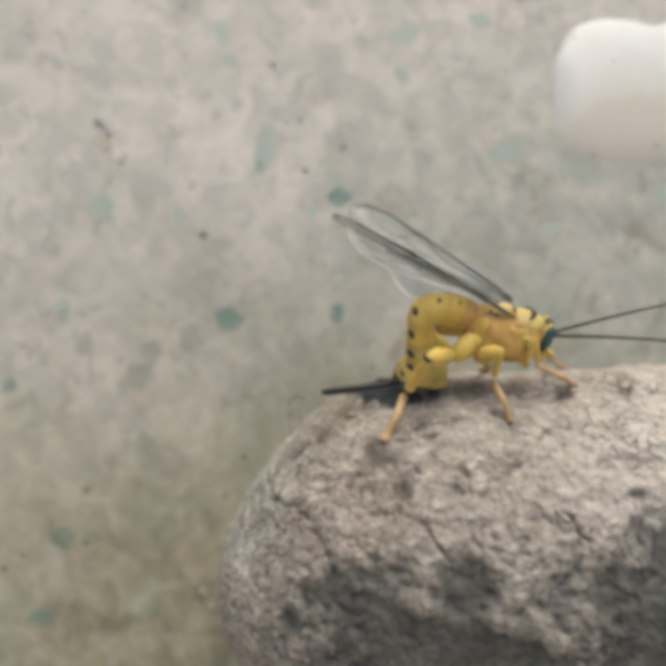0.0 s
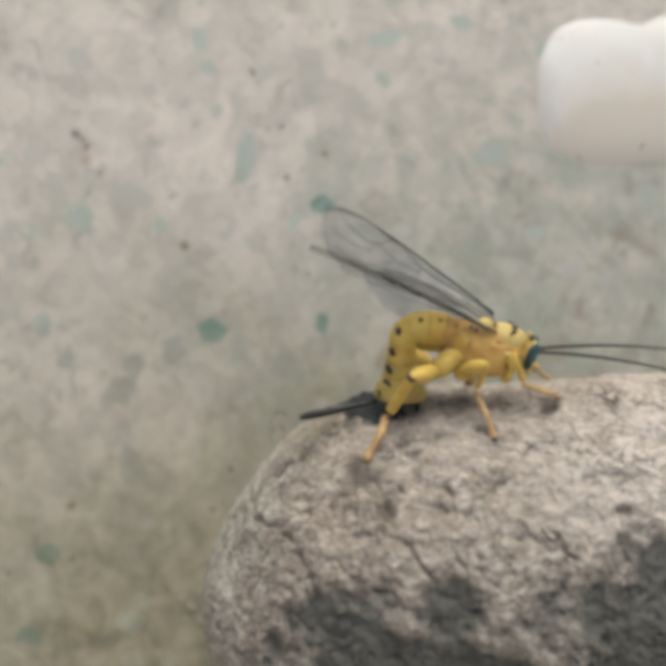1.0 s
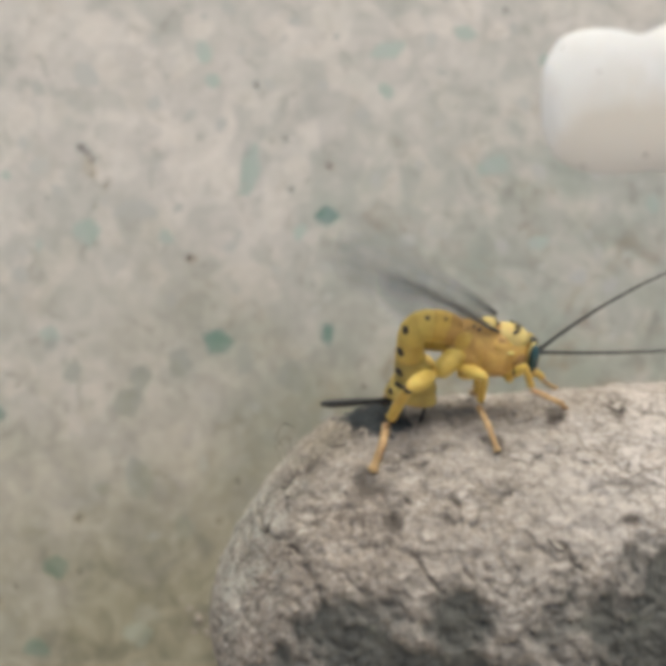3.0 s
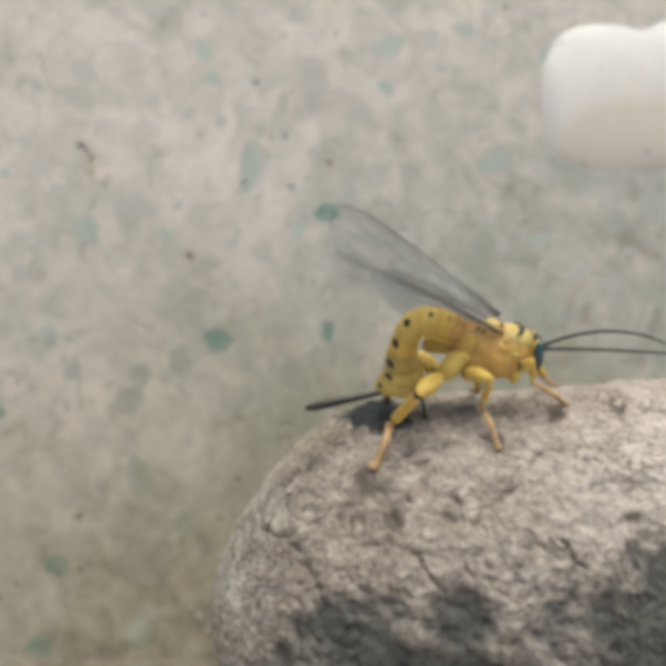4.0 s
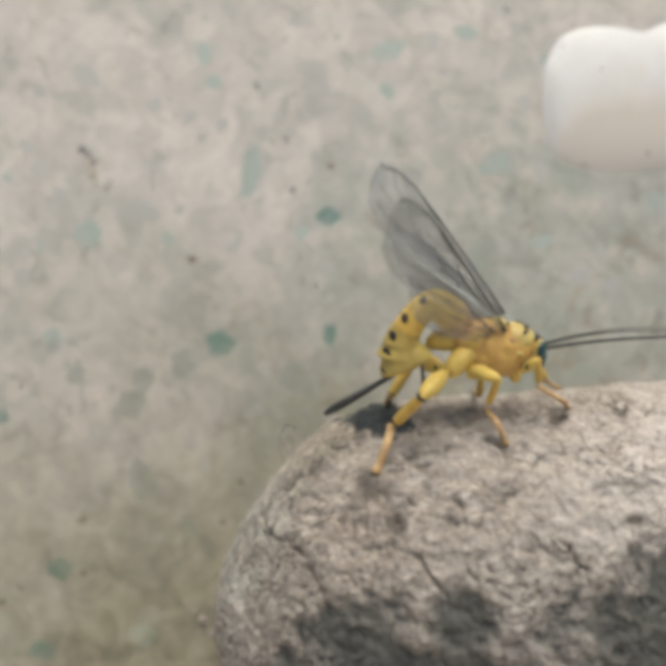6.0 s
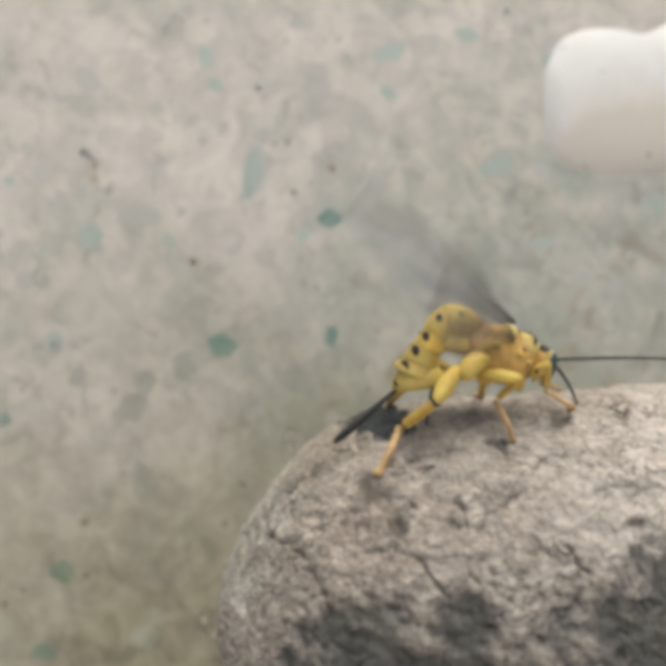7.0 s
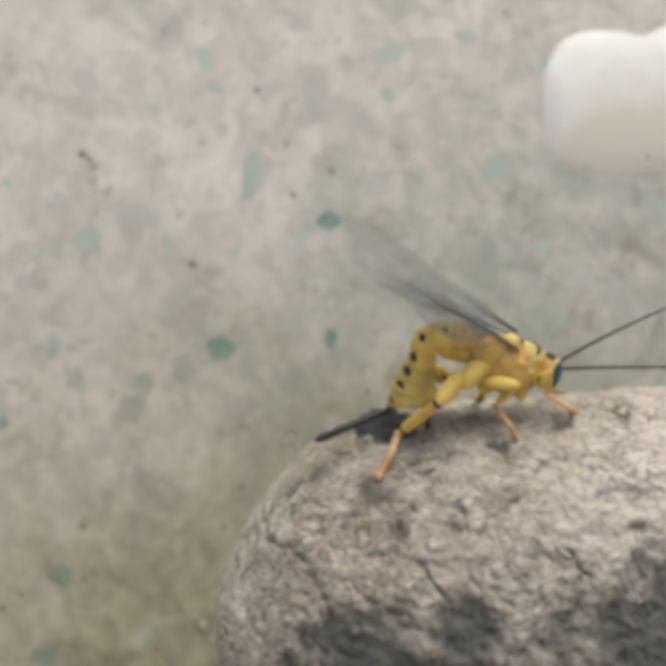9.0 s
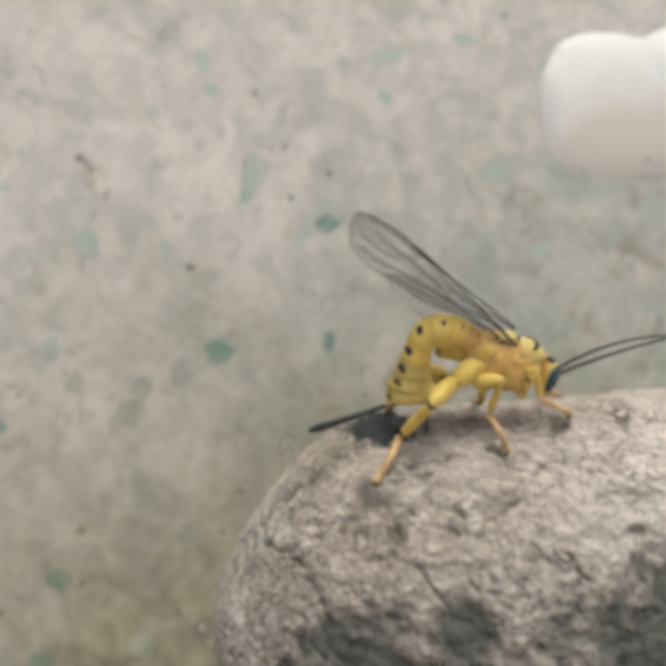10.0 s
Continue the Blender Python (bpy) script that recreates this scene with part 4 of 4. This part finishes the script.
def legs():
    into = ROOT.inverted()
    # femur and tibia lengths, thickness, foot (stick x, angle) on both sides, knee's pole on the far side
    plans = {"hind": (2.2, 2.85, 0.52, 0.31, (3.0, 45), (4.2, 4), (-0.5, 1.0, 0.35)),
             "middle": (1.9, 2.1, 0.38, 0.215, (10.2, 41), (10.0, 4), (0.45, 0.8, 1.0)),
             "front": (1.4, 1.7, 0.30, 0.20, (14.6, 24), (15.2, 2), (0.8, 0.5, 1.0))}
    calm = skeleton_at(4.8)
    for name, (fem, tib, thick, thin, near, far, pole) in plans.items():
        for side in (-1, 1):
            foot = into @ on_stick(*(near if side < 0 else far))
            rise = calm[name, "ankle"]
            base = into @ on_stick(*near)
            still = Vector((rise.x, -rise.y, 0)) + Vector(((1.3 if name == "front" else 0.3) * MM, 0, foot.z + (rise.z - base.z)))
            swing = Vector((pole[0], side * pole[1], pole[2]))

            def bones(s, name=name, side=side, still=still, fem=fem, tib=tib, swing=swing):
                """Hip, knee and ankle."""
                hip = s[name, side]
                if side < 0:
                    knee = s[name, "knee"]
                    return knee - (knee - hip).normalized() * fem * MM, knee, s[name, "ankle"]
                d = still - hip
                a, b = fem * MM, tib * MM
                c = min(d.length, (a + b) * 0.998)
                x = (a * a - b * b + c * c) / (2 * c)
                h = math.sqrt(max(0.0, a * a - x * x))
                w = d.normalized()
                return hip, hip + w * x + (swing - w * swing.dot(w)).normalized() * h, still

            L = fem * MM
            bm = tube([Vector((L * q, 0, 0)) for q in (-0.08, 0.1, 0.25, 0.42, 0.62, 0.80, 0.93, 1.0)], [thick * w * MM for w in (0.45, 0.7, 0.92, 1.0, 0.98, 0.82, 0.64, 0.5)], 16)
            femur = part("femur", bm, LEMON, wasp, "stout yellow thigh with black marks")
            moving(femur, lambda s, b=bones: aim(b(s)[0], b(s)[1] - b(s)[0], UP))
            if name == "hind":
                spots(femur, [((fem * 0.10, side * thick * 0.62, 0.12), (0, side, 0.2)), ((fem * 0.92, side * thick * 0.58, 0.05), (0, side, 0.2))], (0.17 * MM, 0.13 * MM, 0.06 * MM))
            elif name == "front":
                spots(femur, [((fem * 0.45, side * thick * 0.98, 0.0), (0, side, 0.0))], (0.22 * MM, 0.10 * MM, 0.05 * MM))
            L = tib * MM
            bm = tube([Vector((L * q, 0, 0)) for q in (-0.04, 0.08, 0.35, 0.7, 0.95, 1.0)], [thin * w * MM for w in (0.65, 0.85, 1.0, 1.05, 1.0, 0.7)], 12)
            shin = part("tibia", bm, YELLOW, wasp)
            moving(shin, lambda s, b=bones: aim(b(s)[1], b(s)[2] - b(s)[1], UP))
            if name == "hind":
                b2, _ = ellipsoid(0.2 * MM, thin * 0.98 * MM, thin * 0.98 * MM, at=(0.05 * MM, 0, 0))
                part("knee_band", b2, SPOT, shin, "black knee band")
                b2, _ = ellipsoid(0.09 * MM, thin * 1.03 * MM, thin * 1.03 * MM, at=(L * 0.95, 0, 0))
                part("ankle_band", b2, SPOT, shin, "dark ankle band")
            # the foot in two pieces, from the ankle to the wood
            def foot_at(s, name=name, side=side, foot=foot):
                return into @ on_stick(*lerp_table(MIDDLE_FOOT, s["t"])) if side < 0 and name == "middle" else foot

            far_most = max((bones(skeleton_at(0.5 * i))[2] - foot_at(skeleton_at(0.5 * i))).length for i in range(21))
            half = 0.51 * far_most

            def steps(s, b=bones, f=foot_at, half=half, side=side):
                top, low = b(s)[2], f(s) + Vector((0, 0, 0.06)) * MM
                w = low - top
                rise = math.sqrt(max(0.0, half * half - w.length_squared / 4))
                side_way = Vector((0.05, side, -side * SIN / COS))
                return top, (top + low) / 2 + (side_way - w * side_way.dot(w) / w.length_squared).normalized() * rise, low

            for piece in (0, 1):
                bm = tube([Vector((half * q, 0, 0)) for q in (-0.03, 0.3, 0.5, 0.55, 0.8, 1.0)], [thin * w * MM for w in ((0.85, 0.75, 0.88, 0.72, 0.76, 0.86) if piece == 0 else (0.76, 0.7, 0.84, 0.7, 0.78, 1.1))], 10)
                tarsus = part("tarsus", bm, TARSAL, wasp, "orange jointed foot")
                moving(tarsus, lambda s, p=piece, g=steps: aim(g(s)[p], g(s)[p + 1] - g(s)[p], UP))
            for dy in (-1, 1):
                bm = tube([Vector((half, 0, 0)) + Vector(p) * MM for p in ((0, 0, 0), (0.12, 0.14 * dy, 0.04), (0.2, 0.22 * dy, -0.02))], [0.08 * MM, 0.06 * MM, 0.02 * MM], 6)
                part("claw", bm, SPOT, tarsus)


def outline(stations, x):
    return float(np.interp(x, [s[0] for s in stations], [s[1] for s in stations]))


def wing(side, hind):
    """A thin cambered membrane with raised veins; x runs to the tip, y to the trailing edge."""
    L = (8.6 if hind else 12.1)
    lead = [(0, 0.12), (0.1, 0.2), (0.6, 0.28), (0.8, 0.24), (0.93, 0.0), (1.0, -0.58)] if not hind else [(0, 0.1), (0.5, 0.3), (0.85, -0.1), (1.0, -0.9)]
    trail = [(0, -0.3), (0.12, -0.7), (0.35, -1.8), (0.6, -2.8), (0.75, -3.1), (0.88, -2.75), (0.96, -1.8), (1.0, -0.62)] if not hind else [(0, -0.3), (0.2, -1.0), (0.5, -2.1), (0.75, -2.25), (0.92, -1.6), (1.0, -0.95)]
    nx, ny = 34, 12

    def skin(x, w):
        a, b = outline(lead, x), outline(trail, x)
        y = a + (b - a) * w
        z = 0.16 * math.sin(w * 9.0) * (1 - x * 0.6) * 0.6 + 0.25 * math.sin(x * 2.6) - 0.3 * w * w * x
        return Vector((x * L, y + (0.95 if hind else 0.6) * x, z)) * MM

    bm = bmesh.new()
    grid = [[bm.verts.new(skin(i / nx, j / ny)) for j in range(ny + 1)] for i in range(nx + 1)]
    for i in range(nx):
        for j in range(ny):
            bm.faces.new((grid[i][j], grid[i + 1][j], grid[i + 1][j + 1], grid[i][j + 1]))
    blade = part("hind_wing" if hind else "fore_wing", bm, WING, wasp, "clear smoky wing with dark veins")
    if hind:
        veins = [([(0, 0.02), (0.3, 0.05), (0.6, 0.04), (0.85, 0.1)], 0.05), ([(0, 0.3), (0.3, 0.42), (0.6, 0.5), (0.85, 0.55)], 0.035), ([(0.4, 0.05), (0.48, 0.45)], 0.03), ([(0.1, 0.5), (0.4, 0.8), (0.6, 0.9)], 0.03)]
    else:
        veins = [([(0, 0.03), (0.3, 0.01), (0.6, 0.01), (0.8, 0.02), (0.95, 0.1), (0.995, 0.5)], 0.075),
                 ([(0, 0.25), (0.2, 0.24), (0.42, 0.22), (0.56, 0.03)], 0.05),
                 ([(0, 0.5), (0.2, 0.5), (0.4, 0.52), (0.55, 0.6), (0.7, 0.72), (0.85, 0.8)], 0.045),
                 ([(0.42, 0.22), (0.42, 0.38), (0.4, 0.52)], 0.045),
                 ([(0.62, 0.04), (0.66, 0.25), (0.72, 0.34), (0.85, 0.3), (0.94, 0.12)], 0.045),
                 ([(0.42, 0.34), (0.55, 0.36), (0.66, 0.26)], 0.04),
                 ([(0.66, 0.26), (0.69, 0.45), (0.78, 0.52), (0.92, 0.6)], 0.035),
                 ([(0.55, 0.36), (0.6, 0.55), (0.58, 0.64)], 0.035),
                 ([(0.15, 0.75), (0.35, 0.84), (0.55, 0.86), (0.7, 0.9)], 0.035),
                 ([(0.36, 0.52), (0.36, 0.84)], 0.03)]
    for path, r in veins:
        fine = []
        for (x0, w0), (x1, w1) in zip(path, path[1:]):
            fine += [(x0 + (x1 - x0) * i / 5, w0 + (w1 - w0) * i / 5) for i in range(5)]
        fine.append(path[-1])
        part("vein", tube([skin(*p) for p in fine], [0.85 * r * MM * (1 - 0.4 * p[0]) for p in fine], 6), VEIN, blade, "dark wing vein")
    if not hind:
        pts = [skin(x, 0.03) for x in (0.56, 0.6, 0.66, 0.72)]
        part("wing_mark", tube(pts, [0.05 * MM, 0.13 * MM, 0.11 * MM, 0.04 * MM], 8, flat=0.5), VEIN, blade, "dark mark on the wing edge")
    return blade


def wing_pose(s, t, side, hind):
    x, y, z, slant = lerp_table(FAR_WING if side > 0 else NEAR_WING, t)
    root = s["wing_far" if side > 0 else "wing_near"]
    d = (Vector((x, y, z)) * MM - root).normalized()
    fan = Vector((-d.z, 0, d.x)).normalized()  # across the wing, within the side plan
    if fan.z > 0:
        fan = -fan
    a = radians(slant)
    across = fan * math.cos(a) + Vector((0, -side, 0)) * math.sin(a)
    m = aim(root, d, d.cross(across))
    if m.to_3x3().col[1].dot(across) > 0:
        m = aim(root, d, -d.cross(across))
    beat = any(a <= t <= b for a, b in FLUTTER) and round(t * FPS) % 2 == 1
    if beat:
        m = Matrix.Translation(root) @ Matrix.Rotation(radians(-36 * side), 4, s["ahead"]) @ Matrix.Rotation(radians(-3), 4, "Y") @ Matrix.Translation(-root) @ m
    if hind:
        m = m @ pose(-0.5 * MM, -0.5 * MM, -0.06 * MM * side, 0, 0, -11)
    return m


thorax()
head()
antenna(-1, NEAR_ANTENNA)
antenna(1, FAR_ANTENNA)
abdomen()
legs()
WINGS = [(wing(side, hind), side, hind) for side in (1, -1) for hind in (True, False)]


# ---- stone chips in the floor ----
def chip_mesh(seed, material):
    rnd = random.Random(seed)
    bm = bmesh.new()
    n = rnd.choice((5, 6, 7))
    ring = []
    for k in range(n):
        a = 2 * math.pi * (k + rnd.uniform(-0.3, 0.3)) / n
        r = rnd.uniform(0.66, 1.12)
        ring.append((math.cos(a) * r, math.sin(a) * r))
    low = [bm.verts.new((x, y, 0.0)) for x, y in ring]
    high = [bm.verts.new((x * 0.93, y * 0.93, 1.0)) for x, y in ring]
    bm.faces.new(high)
    for k in range(n):
        bm.faces.new((low[k], low[(k + 1) % n], high[(k + 1) % n], high[k]))
    me = mesh_of("chip", bm, material)
    me.shade_flat()
    return me


SHAPES = {m: [chip_mesh(11 * i + 3, m) for i in range(7)] for m in (TEAL, MINT, STONE, MOSS, SPECK, RUST)}


def chip(x, y, w, h, material, turn=0.0, pick=0, lift=0.02):
    ob = new("chip", SHAPES[material][pick % 7])
    ob.parent = floor
    ob.matrix_local = pose(x * MM, y * MM, 0, 0, 0, turn) @ Matrix.Diagonal((w / 2 * MM, h / 2 * MM, lift * MM, 1))
    return ob


# x, y, width, height in mm
TEAL_CHIPS = [(-7.8, 1.5, 3.3, 2.4), (-20.4, -15.9, 2.3, 2.2), (0.6, 2.2, 1.1, 1.9), (-24.9, -4.2, 1.6, 1.3), (-21.7, -22.2, 2.3, 1.7), (0.6, 11.5, 2.1, 2.0)]
MINT_CHIPS = [(-5.5, 15.0, 2.0, 5.3), (-18.4, 10.2, 2.4, 2.6), (5.3, 24.8, 3.0, 1.4), (13.8, 15.6, 3.8, 1.7), (-12.1, 9.7, 1.3, 1.5), (-21.0, 2.0, 1.7, 1.7), (-9.3, 24.5, 1.3, 2.0), (11.6, 26.2, 2.6, 1.4), (-14.0, -21.0, 2.6, 2.4), (17.2, 9.5, 1.8, 1.2)]
STONE_CHIPS = [(-5.7, 16.8, 0.7, 2.0), (-6.0, 13.9, 0.8, 1.2), (-7.0, 9.0, 1.1, 1.0), (-13.1, 20.3, 1.8, 1.3), (-14.5, 11.8, 4.0, 2.0), (0.5, 7.5, 1.3, 1.3), (-3.4, 7.2, 0.8, 0.8), (7.9, 15.6, 1.0, 0.8), (9.8, 10.1, 0.8, 0.8), (-22.2, 15.3, 1.6, 1.5), (20.5, 6.8, 2.0, 1.4), (-18.5, 22.5, 2.2, 2.6)]
MOSS_CHIPS = [(-10.8, -0.2, 2.5, 2.8), (-14.0, -1.2, 2.0, 2.6), (-15.0, -3.2, 2.5, 2.5), (-5.8, 0.2, 2.0, 3.0), (-2.1, -1.2, 2.5, 3.3), (-3.8, -6.1, 1.5, 2.0), (-14.0, -9.1, 2.3, 3.6), (-10.3, -12.9, 2.0, 2.5), (-16.9, -9.8, 1.5, 1.3), (-19.3, -0.9, 1.6, 1.7), (-21.0, 1.4, 1.6, 1.5), (-13.2, -19.6, 2.6, 2.0)]
SPECKS = [(-18.8, 16.75, 0.95, 0.6), (-18.35, 16.4, 0.7, 0.4), (-17.95, 15.8, 0.35, 0.5), (-18.1, 14.6, 0.3, 0.25), (-16.9, 13.7, 0.22, 0.4), (-10.2, 8.1, 0.6, 0.7), (0.7, 15.5, 0.5, 0.45), (-3.9, 17.5, 0.25, 0.25), (-2.3, 13.6, 0.5, 0.5), (-18.6, -12.2, 0.8, 0.7), (-24.7, -18.5, 0.7, 0.7), (-6.3, -9.3, 0.7, 0.6), (-7.7, -12.4, 0.8, 0.7), (-5.1, 21.9, 0.35, 0.6), (-23.5, -1.9, 0.4, 0.4), (-18.5, -16.3, 0.7, 0.6), (3.5, -1.9, 0.4, 0.4)]

STAINS_ROUND = [(-18.5, -12.4, 1.7, 1.3), (-24.6, -18.7, 1.4, 1.3), (-7.6, -12.6, 1.6, 1.2), (-6.2, -9.4, 1.2, 1.0), (-18.2, 15.2, 1.3, 2.6), (0.8, 15.4, 1.0, 0.8), (-18.4, -16.4, 1.3, 1.1), (-22.0, -14.9, 1.6, 1.2), (-10.1, 8.0, 1.1, 1.2), (-16.8, 13.9, 0.7, 1.4)]


def chips():
    rnd = random.Random(5)
    spread = [(TEAL, TEAL_CHIPS), (MINT, MINT_CHIPS), (STONE, STONE_CHIPS), (MOSS, MOSS_CHIPS), (SPECK, SPECKS), (RUST, STAINS_ROUND)]
    for material, rows in spread:
        for i, (x, y, w, h) in enumerate(rows):
            chip(x, y, w * 1.05, h * 1.05, material, rnd.uniform(-12, 12), i, 0.012 + 0.004 * (material is TEAL) + 0.006 * (material is SPECK) - 0.008 * (material is RUST))
    placed = [(x, y, max(w, h) / 2) for _, rows in spread for x, y, w, h in rows]
    made = 0
    while made < 190:
        x, y = rnd.uniform(-31, 33), rnd.uniform(-30, 32)
        kind = rnd.choices((STONE, MINT, TEAL, SPECK), (11, 1.2, 0.0, 1.0))[0]
        size = rnd.uniform(0.6, 1.9) if kind in (STONE, MINT) else rnd.uniform(0.25, 0.6) if kind is SPECK else rnd.uniform(0.5, 0.9)
        if any(math.hypot(x - a, y - b) < r + size * 0.55 for a, b, r in placed):
            continue
        placed.append((x, y, size / 2))
        chip(x, y, size, size * rnd.uniform(0.6, 1.0), kind, rnd.uniform(0, 360), made, rnd.uniform(0.006, 0.012))
        made += 1


def far_chips():
    """The chips beyond the looked-at patch, as one mesh."""
    rnd = random.Random(17)
    verts, faces = [], []
    for _ in range(2600):
        x, y = rnd.uniform(-260, 260), rnd.uniform(-260, 260)
        if -34 < x < 36 and -33 < y < 35:
            continue
        s, n, base = rnd.uniform(0.6, 2.2), 7, len(verts)
        turn = rnd.uniform(0, 6.28)
        ring = [(x + s * 0.5 * math.cos(turn + 6.2832 * k / n) * rnd.uniform(0.7, 1.1), y + s * 0.5 * math.sin(turn + 6.2832 * k / n) * rnd.uniform(0.7, 1.1)) for k in range(n)]
        verts += [(a * MM, b * MM, 0.0) for a, b in ring] + [(a * MM, b * MM, 0.00001) for a, b in ring]
        faces += [tuple(range(base + n, base + 2 * n))] + [(base + k, base + (k + 1) % n, base + n + (k + 1) % n, base + n + k) for k in range(n)]
    me = bpy.data.meshes.new("chip_spread")
    me.from_pydata(verts, [], faces)
    me.materials.append(STONE)
    ob = new("chip_spread", me)
    ob.parent = floor
    tagged(ob, "grey-green stone chips", kind="stuff")


chips()
far_chips()


def motions():
    steps = [i / 10 for i in range(101)]
    states = {}

    def state(t):
        if t not in states:
            states[t] = skeleton_at(t)
        return states[t]

    for ob, at in MOVES.items():
        walk(ob, [(t, at(state(t))) for t in steps])
    for ob, side, hind in WINGS:
        walk(ob, [(i / FPS, wing_pose(state(i / FPS), i / FPS, side, hind)) for i in range(301)])


motions()
